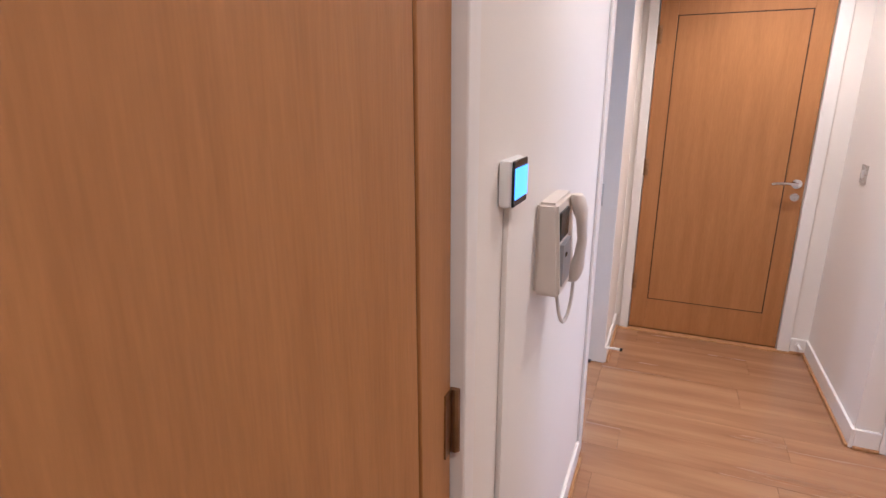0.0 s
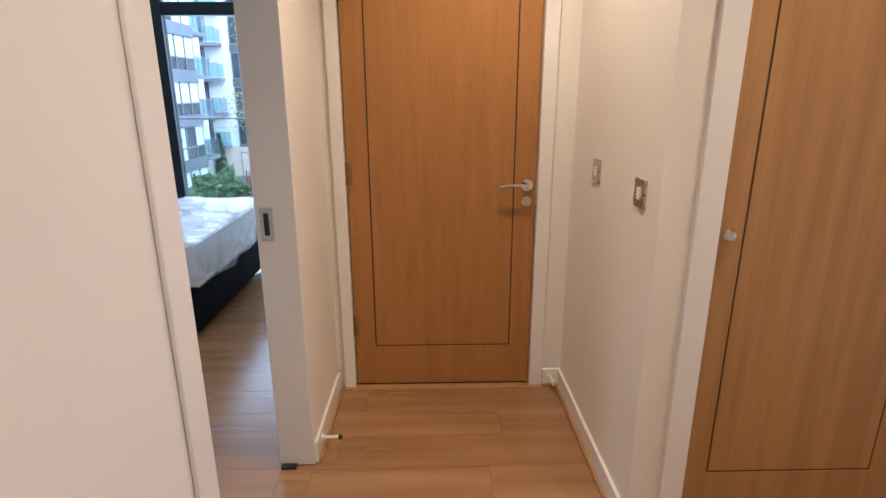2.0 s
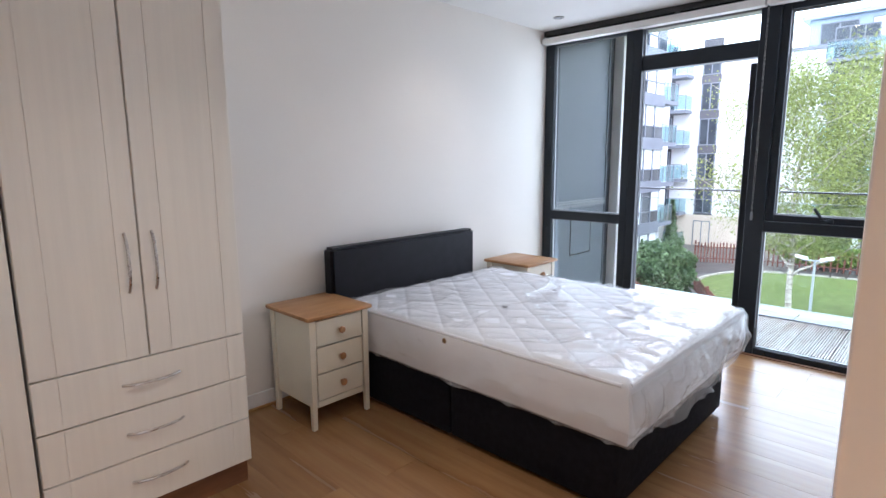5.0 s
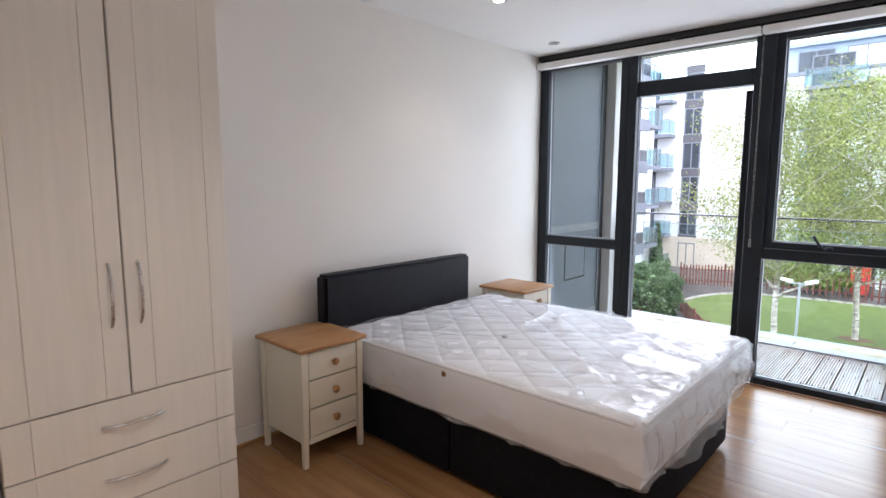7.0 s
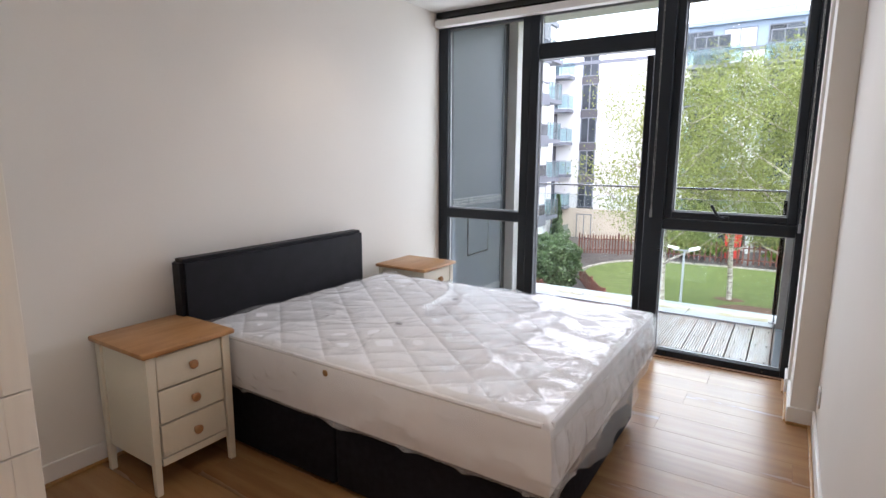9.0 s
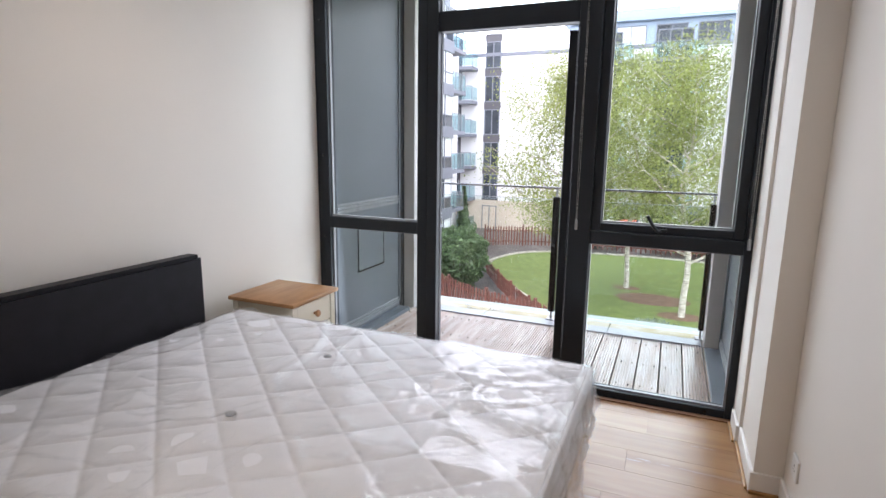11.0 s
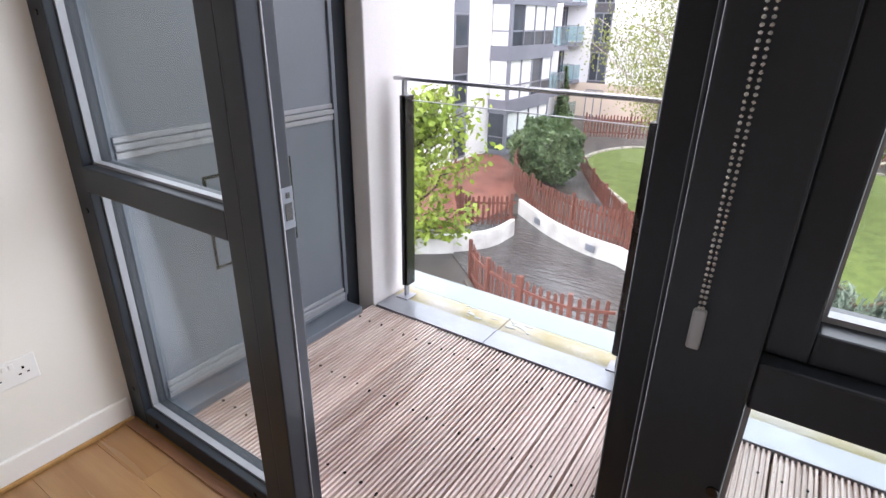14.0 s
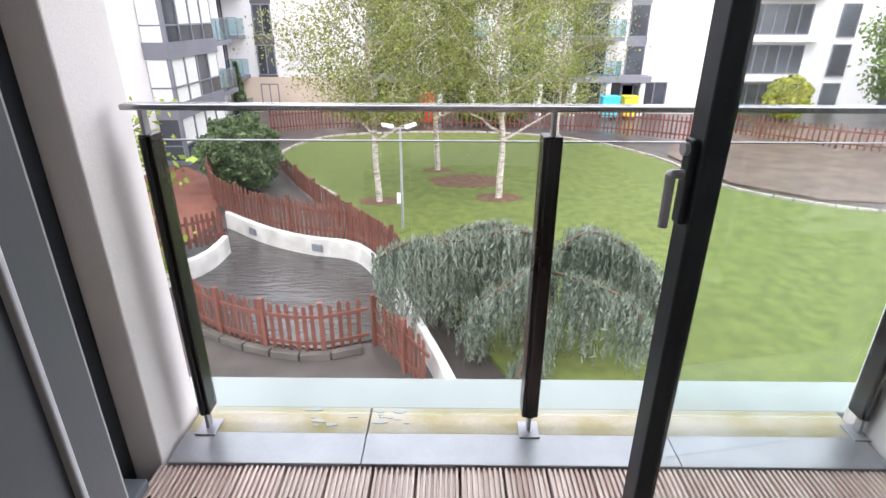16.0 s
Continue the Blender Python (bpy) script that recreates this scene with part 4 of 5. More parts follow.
def door_stop(x, y, dx, dy):
    n = thing("door_stop", "small skirting-mounted door stop with dark tip", "door stop", group="door stops", at=(x, y, 0))
    bm = bmesh.new()
    rod(bm, (0, 0, 0.055), (dx * 0.065, dy * 0.065, 0.055), 0.007, seg=12)
    rod(bm, (0, 0, 0.055), (dx * 0.006, dy * 0.006, 0.055), 0.016, seg=14)
    part("stem", bm, M_TRIM, n, smooth=True)
    bm = bmesh.new()
    rod(bm, (dx * 0.065, dy * 0.065, 0.055), (dx * 0.08, dy * 0.08, 0.055), 0.010, seg=12)
    part("tip", bm, M_BLACKP if dx > 0 else M_WHITEP, n, smooth=True)


door_stop(XH + 0.014, 3.40, 1, 0)
door_stop(1.16, 3.866, 0, -1)


def downlight(x, y, lit):
    n = thing("downlight", "recessed round white ceiling downlight" + (", lit" if lit else ", unlit"), "downlight", group="ceiling downlights", at=(x, y, ZC))
    bm = lathe(bmesh.new(), [(0.045, -0.001), (0.046, -0.006), (0.032, -0.004), (0.030, -0.001)], Matrix.Identity(4), 24)
    part("bezel", bm, M_STEEL, n, smooth=True)
    bm = bmesh.new()
    rod(bm, (0, 0, -0.0065), (0, 0, -0.002), 0.030, seg=22)
    part("bulb", bm, glow("warm_bulb", (1.0, 0.72, 0.42), 14.0) if lit else M_BEAD, n)
    if lit:
        lp = new("downlight_lamp", bpy.data.lights.new("downlight_lamp", "SPOT"))
        lp.data.energy, lp.data.color, lp.data.spot_size, lp.data.spot_blend, lp.data.shadow_soft_size = lit, (1.0, 0.63, 0.33) if x > 0 else (1.0, 0.85, 0.67), radians(125), 0.7, 0.03
        lp.matrix_world = look((x, y, ZC - 0.012), (x, y, 0))
    return n


for x, y, e in ((0.66, 0.3, 36), (0.66, 1.9, 50), (0.82, 3.25, 74), (1.65, 2.4, 48), (-2.10, 5.37, 10), (-0.75, 5.37, 10), (-2.10, 3.35, 32), (-0.75, 3.35, 31), (-2.38, 6.47, 0)):
    downlight(x, y, e)

# ---- floor planks, laid across ----
PW, PL = 0.19, 1.28
_planks = {}


def plank(x0, x1, y0, y1):
    key = (round(x1 - x0, 3), round(y1 - y0, 3))
    if key not in _planks:
        g = 0.0004
        _planks[key] = mesh_of("floor_plank", boxes((g, g, -0.008, key[0] - g, key[1] - g, 0.0), bevel=0.0004), M_FLOOR)
    ob = new("floor_plank", _planks[key])
    ob.parent = floor
    ob.location = (x0, y0, 0)


def lay(x0, x1, y0, y1):
    j = 0
    y = y0
    while y < y1 - 1e-4:
        yb = min(y + PW, y1)
        x = x0 - (j * 0.47) % 1.0 * PL
        while x < x1 - 1e-4:
            a, b = max(x, x0), min(x + PL, x1)
            if b - a > 0.002:
                plank(round(a, 3), round(b, 3), y, yb)
            x += PL
        y, j = yb, j + 1


lay(XL, XR, YS, YW)
lay(XR, XH, 2.455, 3.31)
lay(XH, 1.07, -0.9, 1.76)
lay(XH, 2.35, 1.76, 2.90)
lay(XH, 1.21, 2.90, 3.88)
lay(1.21, 2.35, 2.90, 2.95)

# ---- courtyard ----
M_PAVE = mat("wet_dark_paving", (0.085, 0.072, 0.068), 0.38, var=0.2, scale=1.1, bump=0.3, bump_scale=30, fine=0.1, coords="World")
M_RED = mat("red_brown_paving", (0.24, 0.085, 0.06), 0.55, var=0.15, scale=1.5, bump_scale=20, fine=0.1, coords="World")
M_TERR = mat("brown_wet_paving", (0.17, 0.115, 0.095), 0.4, var=0.2, scale=1.2, bump_scale=20, fine=0.1, coords="World")
M_LAWN = mat("mown_grass", (0.118, 0.148, 0.029), 0.85, var=0.25, scale=3.2, color2=(0.076, 0.102, 0.020), bump=0.9, bump_scale=17, fine=0.24, coords="World")
M_SOIL = mat("bare_soil", (0.16, 0.085, 0.055), 0.9, var=0.2, scale=6, bump=0.5, bump_scale=40, coords="World")
M_WATER = mat("dark_pond_water", (0.060, 0.053, 0.053), 0.14, var=0.1, scale=0.8, bump=1.0, relief=0.035, bump_scale=3.2, stretch=(0.6, 2.2, 1), fine=0.02, coords="World", spec=0.8)
M_PICKET = mat("red_brown_stained_fence", (0.165, 0.056, 0.040), 0.65, var=0.15, scale=5, stretch=(3, 3, 0.6), fine=0.08, per_object=0.35)
M_PWALL = mat("white_pond_wall", (0.70, 0.68, 0.66), 0.8, var=0.14, scale=1.8, color2=(0.46, 0.43, 0.42), bump=0.3, bump_scale=30, coords="World")
M_KERB = mat("pale_edging_stone", (0.46, 0.42, 0.36), 0.8, var=0.15, scale=4, coords="World")
M_BARK = mat("white_birch_bark", (0.62, 0.56, 0.50), 0.8, var=0.3, scale=5, stretch=(1, 1, 3), color2=(0.22, 0.18, 0.15), bump=0.4, bump_scale=30)
M_BARK2 = mat("brown_bark", (0.11, 0.075, 0.05), 0.9, var=0.2, scale=8, bump=0.5, bump_scale=40)
M_BLDG = mat("white_rendered_facade", (0.74, 0.73, 0.73), 0.85, var=0.03, scale=0.35, bump_scale=20, fine=0.015, coords="World")
M_BGREY = mat("grey_cladding", (0.19, 0.20, 0.235), 0.5, var=0.06, scale=0.6, fine=0.03, coords="World")
M_BDARK = mat("dark_cladding", (0.10, 0.095, 0.105), 0.6, var=0.1, scale=0.8, coords="World")
M_BBLUE = mat("blue_grey_penthouse", (0.30, 0.37, 0.47), 0.5, var=0.06, scale=0.5, coords="World")
M_BCREAM = mat("cream_base_render", (0.62, 0.52, 0.42), 0.85, var=0.06, scale=0.5, coords="World")
M_BWIN = mat("reflective_window", (0.07, 0.08, 0.095), 0.12, var=0.2, scale=0.7, per_object=0.6, spec=0.3)
M_BLINDW = mat("drawn_white_blind", (0.72, 0.75, 0.74), 0.7, var=0.04, per_object=0.12)
M_BGLASS = glass("balcony_glass", (0.72, 0.84, 0.86), 1.4)


def leafy(name, c1, c2, rough=0.55):
    m = mat(name, c1, rough, var=0.2, scale=0.9, color2=c2, fine=0.08, coords="World")
    n, l = m.node_tree.nodes, m.node_tree.links
    b, g = n["Principled BSDF"], n.new("ShaderNodeNewGeometry")
    h = [k for k in n if k.type == "HUE_SAT"][0]
    src = b.inputs["Base Color"].links[0].from_socket
    h2, mr = n.new("ShaderNodeHueSaturation"), n.new("ShaderNodeMapRange")
    mr.inputs[3].default_value, mr.inputs[4].default_value = 0.6, 1.45
    l.new(g.outputs["Random Per Island"], mr.inputs[0])
    l.new(mr.outputs[0], h2.inputs["Value"])
    l.new(src, h2.inputs["Color"])
    l.new(h2.outputs[0], b.inputs["Base Color"])
    tr, mx, out = n.new("ShaderNodeBsdfTranslucent"), n.new("ShaderNodeMixShader"), n["Material Output"]
    l.new(h2.outputs[0], tr.inputs[0])
    mx.inputs[0].default_value = 0.35
    l.new(b.outputs[0], mx.inputs[1])
    l.new(tr.outputs[0], mx.inputs[2])
    l.new(mx.outputs[0], out.inputs[0])
    return m


M_LBIRCH = leafy("birch_leaves", (0.275, 0.305, 0.09), (0.175, 0.205, 0.055))
M_LBRIGHT = leafy("lime_green_leaves", (0.29, 0.36, 0.055), (0.19, 0.26, 0.04))
M_LDARK = leafy("laurel_leaves", (0.16, 0.22, 0.105), (0.085, 0.135, 0.062), 0.42)
M_LCEDAR = leafy("blue_cedar_needles", (0.25, 0.285, 0.235), (0.13, 0.165, 0.125), 0.7)
M_LMID = leafy("shrub_leaves", (0.14, 0.22, 0.03), (0.08, 0.15, 0.02))
M_LYEL = leafy("yellow_shrub_leaves", (0.42, 0.42, 0.04), (0.30, 0.34, 0.04))


def plate(pts, z0, z1):
    bm = bmesh.new()
    a = [bm.verts.new((x, y, z0)) for x, y in pts]
    b = [bm.verts.new((x, y, z1)) for x, y in pts]
    bm.faces.new(b)
    bm.faces.new(a[::-1])
    for i in range(len(pts)):
        j = (i + 1) % len(pts)
        bm.faces.new((a[i], a[j], b[j], b[i]))
    return bm


def smooth_line(pts, step):
    """Points at even steps along a rounded line through pts."""
    p = [Vector(q) for q in pts]
    p = [2 * p[0] - p[1]] + p + [2 * p[-1] - p[-2]]
    fine_ = []
    for i in range(1, len(p) - 2):
        a, b, c, d = p[i - 1:i + 3]
        for k in range(40):
            t = k / 40
            fine_.append(0.5 * (2 * b + (c - a) * t + (2 * a - 5 * b + 4 * c - d) * t * t + (3 * b - a - 3 * c + d) * t ** 3))
    fine_.append(p[-2])
    out, acc = [fine_[0]], 0
    for a, b in zip(fine_, fine_[1:]):
        acc += (b - a).length
        if acc >= step:
            out.append(b)
            acc = 0
    return out


setting("ground", boxes((-400, 7.4, G - 1.0, 400, 900, G - 0.06)), M_PAVE, "dark wet courtyard paving", "ground")
setting("ground_near", boxes((-400, -300, G - 1.2, 400, 7.4, G - 0.08)), M_PAVE, "dark wet paving below the flat", "ground")
LAWN = [(-8.8, 29.6), (-9.3, 32.6), (-7.6, 35.6), (-2.7, 36.7), (2.0, 36.4), (5.6, 34.6), (8.0, 31.0), (8.6, 27.6), (10.2, 25.4), (14, 23.6), (24, 22), (26, 8), (3.6, 8.4), (1.2, 12.0), (-0.4, 14.6), (-1.9, 18.2), (-3.3, 21.8), (-5.6, 25.2)]
lawn_pts = [(v.x, v.y) for v in smooth_line([(x, y, 0) for x, y in LAWN] + [(LAWN[0][0], LAWN[0][1], 0)], 0.5)][:-1]
setting("lawn", plate(lawn_pts, G - 0.058, G + 0.03), M_LAWN, "mown green courtyard lawn", "lawn")
rng = np.random.default_rng(5)


def quads(name, centres, size, material, aspect=1.6, droop=0.0, up=None):
    """Many small leaf quads, each turned its own way, as one mesh."""
    n = len(centres)
    d = rng.normal(size=(n, 3))
    if up is not None:
        d = d * (1 - up) + np.array([0, 0, -1.0]) * up
    d[:, 2] -= droop
    d /= np.linalg.norm(d, axis=1)[:, None]
    e = np.cross(d, rng.normal(size=(n, 3)))
    e /= np.linalg.norm(e, axis=1)[:, None] + 1e-9
    s = size * rng.uniform(0.6, 1.35, size=(n, 1))
    a, b = d * s * aspect / 2, e * s / 2
    v = np.stack([centres - a, centres + b, centres + a, centres - b], 1).reshape(-1, 3)
    me = bpy.data.meshes.new(name)
    me.from_pydata(v.tolist(), [], np.arange(4 * n).reshape(-1, 4).tolist())
    me.materials.append(material)
    return me


# bare patches under the birches
for i, (x, y, r) in enumerate(((-4.04, 24.8, 0.75), (-2.06, 29.0, 0.6), (0.2, 25.3, 0.85), (-0.9, 27.4, 1.5))):
    pts = [(x + r * (1 + 0.25 * noise.noise(Vector((i * 7, k * 0.9, 0)))) * math.cos(k * math.pi / 12), y + 0.62 * r * math.sin(k * math.pi / 12)) for k in range(24)]
    setting("soil_patch", plate(pts, G + 0.02, G + 0.036), M_SOIL, "bare brown soil patch in the lawn", "soil")
edge = thing("lawn_edging", "pale stone edging round the lawn", "edging", kind="structure")
line = smooth_line([(-5.7, 25.4, 0), (-8.9, 29.8, 0), (-9.4, 32.7, 0), (-7.7, 35.75, 0), (-2.7, 36.85, 0), (2.0, 36.55, 0), (5.7, 34.7, 0), (8.15, 31.0, 0), (8.75, 27.6, 0), (10.3, 25.5, 0), (14, 23.75, 0), (24, 22.15, 0)], 0.6)
kerb = mesh_of("edging_stone", boxes((-0.29, -0.06, -0.06, 0.29, 0.06, 0.10), bevel=0.012), M_KERB)
for a, b in zip(line, line[1:]):
    ob = new("edging_stone", kerb)
    ob.parent = edge
    m = (a + b) / 2
    ob.matrix_local = pose(m.x, m.y, G, 0, 0, math.degrees(math.atan2(b.y - a.y, b.x - a.x)))

POND = [(-8.4, 22.3), (-6.8, 21.1), (-5.4, 20.4), (-4.1, 20.0), (-3.3, 18.6), (-2.25, 16.2), (-3.1, 16.1), (-4.2, 15.72), (-5.5, 15.97), (-6.6, 16.5), (-7.2, 17.0), (-8.4, 18.0), (-9.5, 20.2), (-9.6, 21.6)]
setting("water", plate(POND, G - 0.059, G - 0.02), M_WATER, "dark rippled pond water", "water")
setting("path", plate([(-12.5, 20.0), (-9.4, 19.5), (-9.0, 22.5), (-10.5, 27), (-13.0, 29.4), (-17, 28)], G - 0.059, G + 0.012), M_RED, "red-brown paved path", "path")
setting("terrace", plate([(9.6, 27.4), (12, 25.4), (24, 23.4), (40, 23), (40, 38), (12, 38.4), (8.8, 32)], G - 0.059, G + 0.012), M_TERR, "red-brown wet paved terrace", "path")


def wall_run(name, pts, z0, z1, t, label, blocks=()):
    w = thing(name, label, "garden wall", kind="structure")
    ln = smooth_line([(x, y, 0) for x, y in pts], 0.45)
    bm = bmesh.new()
    rings = []
    for i, p in enumerate(ln):
        a, b = ln[max(0, i - 1)], ln[min(len(ln) - 1, i + 1)]
        nrm = Vector((-(b - a).y, (b - a).x, 0)).normalized() * t / 2
        rings.append([bm.verts.new((q.x, q.y, z)) for q, z in ((p - nrm, z0), (p + nrm, z0), (p + nrm, z1 - 0.02), (p + nrm * 0.7, z1), (p - nrm * 0.7, z1), (p - nrm, z1 - 0.02))])
    for a, b in zip(rings, rings[1:]):
        for i in range(6):
            bm.faces.new((a[i], a[(i + 1) % 6], b[(i + 1) % 6], b[i]))
    bm.faces.new(rings[0]), bm.faces.new(rings[-1][::-1])
    part("wall", bm, M_PWALL, w)
    return w


pw = wall_run("pond_wall", [(-8.45, 22.35), (-6.8, 21.05), (-5.4, 20.35), (-4.1, 19.95), (-3.25, 18.6), (-2.15, 15.85), (-1.4, 13.6), (-1.0, 12.0)], G - 0.3, G + 0.50, 0.16, "curved white rendered pond wall with damp stains")
for x, y, a in ((-7.35, 21.36, -38), (-5.2, 20.20, -22)):
    ob = part("drain_grille", boxes((-0.16, -0.02, 0, 0.16, 0.02, 0.2), bevel=0.004), M_BGREY, pw, "grey drain grille")
    ob.matrix_local = pose(x, y - 0.04, G + 0.14, 0, 0, a)
wall_run("pond_wall", [(-9.6, 17.4), (-8.6, 18.2), (-7.86, 19.2), (-7.75, 20.7)], G - 0.3, G + 0.50, 0.16, "curved white rendered pond wall")

picket_mesh = mesh_of("picket", plate([(-0.041, 0), (0.041, 0), (0.041, 0.765), (0.0, 0.80), (-0.041, 0.765)], -0.011, 0.011), M_PICKET)
picket_mesh.transform(pose(0, 0, 0, 90))
post_mesh = mesh_of("post", boxes((-0.045, -0.045, -0.05, 0.045, 0.045, 0.86), bevel=0.006), M_PICKET)


def fence(pts, z, step, label, h=1.0, side=1, posts=14):
    f = thing("picket_fence", label, "fence", group="courtyard fences")
    ln = smooth_line([(x, y, 0) for x, y in pts], step)
    for i, p in enumerate(ln[:-1]):
        q = ln[i + 1]
        a = math.degrees(math.atan2(q.y - p.y, q.x - p.x))
        ob = new("picket", picket_mesh)
        ob.parent = f
        ob.matrix_local = pose(p.x, p.y, z, random.uniform(-1, 1), random.uniform(-1.2, 1.2), a) @ Matrix.Diagonal((1, 1, h * random.uniform(0.97, 1.03), 1))
        if i % posts == 0:
            ob = new("post", post_mesh)
            ob.parent = f
            ob.matrix_local = pose(p.x, p.y + 0.06 * side, z, 0, 0, a) @ Matrix.Diagonal((1, 1, h, 1))
    for zz in (0.16, 0.60):
        bm = bmesh.new()
        for a, b in zip(ln[::3], ln[3::3] + ([ln[-1]] if (len(ln) - 1) % 3 else [])):
            m = (a + b) / 2
            r = bmesh.ops.create_cube(bm, size=1)
            tm = pose(m.x, m.y + 0.03 * side, z + zz * h, 0, 0, math.degrees(math.atan2(b.y - a.y, b.x - a.x))) @ Matrix.Diagonal(((b - a).length + 0.02, 0.035, 0.07, 1))
            bmesh.ops.transform(bm, matrix=tm, verts=r["verts"])
        part("rail", bm, M_PICKET, f)
    return f


fence([(-7.15, 16.9), (-6.6, 16.4), (-5.5, 15.85), (-4.2, 15.6), (-3.1, 16.0)], G, 0.15, "red-brown stained picket fence beside the pond", 1.32, -1, 7)
fence([(-3.1, 16.0), (-2.5, 15.2), (-1.95, 14.4)], G, 0.15, "red-brown stained picket fence at an angle", 1.28, -1, 7)
M_WETKERB = mat("wet_grey_kerb_stone", (0.11, 0.095, 0.085), 0.5, var=0.2, scale=3, bump=0.3, bump_scale=30, coords="World")
wet_kerb = mesh_of("edging_stone", boxes((-0.29, -0.07, -0.06, 0.29, 0.07, 0.10), bevel=0.012), M_WETKERB)
pk = thing("pond_kerb", "wet pale stone kerb below the picket fence", "kerb", kind="structure")
_kl = smooth_line([(-7.2, 16.75, 0), (-6.6, 16.22, 0), (-5.5, 15.66, 0), (-4.2, 15.40, 0), (-3.0, 15.82, 0)], 0.6)
for a, b in zip(_kl, _kl[1:]):
    ob = new("edging_stone", wet_kerb)
    ob.parent = pk
    m = (a + b) / 2
    ob.matrix_local = pose(m.x, m.y, G + random.uniform(-0.01, 0.01), 0, 0, math.degrees(math.atan2(b.y - a.y, b.x - a.x)))
fence([(-10.7, 27.6), (-9.95, 24.8), (-8.6, 22.6), (-6.85, 21.25), (-5.45, 20.55), (-4.15, 20.15), (-3.1, 18.8), (-2.5, 17.4)], G + 0.45, 0.13, "red-brown picket fence on the pond wall", 1.25)
fence([(-12.2, 24.0), (-10.6, 21.6), (-9.2, 20.0), (-7.8, 20.85)], G + 0.2, 0.13, "red-brown picket fence beside the path", 1.15)
fence([(-8.9, 29.4), (-7.5, 26.8), (-5.9, 24.2), (-4.3, 21.8), (-3.2, 20.2)], G, 0.15, "red-brown picket fence along the lawn", 0.95)
fence([(-11.4, 36.6), (-8, 38.0), (-2.5, 38.4), (3, 38.2), (7.5, 37.0), (11.4, 35.0)], G + 0.02, 0.16, "far red-brown fence behind the lawn", 1.55)
fence([(13.0, 38.6), (15, 35.6), (19, 32.4), (26, 30.6)], G + 0.1, 0.2, "far red-brown fence beside the terrace", 1.35)

lamp = thing("lamp_post", "slim grey courtyard lamp post with white heads", "lamp post", at=(-3.02, 22.25, G))
bm = bmesh.new()
rod(bm, (0, 0, 0), (0, 0, 3.1), 0.045, 0.035, seg=12)
part("pole", bm, M_BEAD, lamp, smooth=True)
part("arm", boxes((-0.35, -0.03, 3.08, 0.32, 0.03, 3.12)), M_BEAD, lamp)
for x, a in ((-0.36, 12), (0.30, -14)):
    ob = part("lamp_head", boxes((-0.17, -0.07, -0.04, 0.17, 0.07, 0.05), bevel=0.015), M_WHITEP, lamp)
    ob.matrix_local = pose(x, 0, 3.17, 0, a, 20)
part("control_box", boxes((-0.15, -0.10, 0.85, -0.04, 0.06, 1.15), bevel=0.01), M_WHITEP, lamp)


# ---- trees and shrubs ----
def limb(bm, a, b, r0, r1, wob, seed, n=7):
    a, b = Vector(a), Vector(b)
    prev = a
    pts = [a]
    for i in range(1, n + 1):
        f = i / n
        p = a.lerp(b, f) + wob * math.sin(math.pi * f) * Vector((noise.noise(Vector((seed, f * 3, 0))), noise.noise(Vector((seed, f * 3, 9))), 0.4 * noise.noise(Vector((seed, f * 3, 5)))))
        rod(bm, prev, p, r0 + (r1 - r0) * (i - 1) / n, r0 + (r1 - r0) * f, seg=7, caps=False)
        prev = p
        pts.append(p)
    return pts


def broad_tree(at, h, spread, crown0, leaves, size, leaf_mat, bark, label, seed, trunk_r=0.12, category="tree", name="birch_tree", forks=26, fork0=0.22):
    t = thing(name, label, category, group="courtyard trees", at=at)
    r = random.Random(seed)
    bm = bmesh.new()
    lean = Vector((r.uniform(-0.3, 0.3), r.uniform(-0.3, 0.3), h))
    stem = limb(bm, (0, 0, -0.05), lean * 0.96, trunk_r, 0.02, 0.5, seed, 12)
    part("trunk", bm, bark, t, smooth=True)
    tips = []
    bm = bmesh.new()
    for i in range(forks):
        f = fork0 + (0.95 - fork0) * (i / forks)
        base = stem[min(11, int(f * 12))].lerp(stem[min(12, int(f * 12) + 1)], (f * 12) % 1)
        ang = i * 2.4 + r.uniform(-0.5, 0.5)
        k = max(0, (f - fork0) / (1 - fork0))
        reach = spread * (0.45 + 0.65 * math.sin(math.pi * min(1, 0.22 + k * 0.82))) * r.uniform(0.75, 1.15)
        tip = base + Vector((math.cos(ang) * reach, math.sin(ang) * reach, reach * r.uniform(0.25, 0.7) + 0.05 * h))
        tip.z = min(tip.z, h)
        pl = limb(bm, base, tip, trunk_r * 0.42 * (1 - 0.7 * f) + 0.01, 0.006, 0.4, seed * 31 + i, 6)
        tips.append(pl)
        for q in range(3):
            b0 = pl[2 + q]
            pl2 = limb(bm, b0, b0 + Vector((r.uniform(-1, 1), r.uniform(-1, 1), r.uniform(-0.3, 0.6))) * spread * 0.3, 0.012, 0.004, 0.2, seed * 77 + i * 5 + q, 4)
            tips.append(pl2)
    part("bough", bm, bark, t)
    cs = []
    for pl in tips:
        for p in pl[1:]:
            cs.append((p.x, p.y, p.z))
    cs = np.array(cs)
    pick = rng.integers(0, len(cs), leaves)
    off = rng.normal(size=(leaves, 3)) * np.array([0.115, 0.115, 0.11]) * spread
    off[:, 2] -= np.abs(rng.normal(size=leaves)) * 0.10 * spread
    c = cs[pick] + off
    keep = (c[:, 2] > crown0 * h) & (c[:, 2] < h * 1.03)
    cr = new("crown", quads("crown", c[keep], size, leaf_mat, 1.7, 0.6))
    cr.parent = t
    tagged(cr, kind="stuff")
    return t


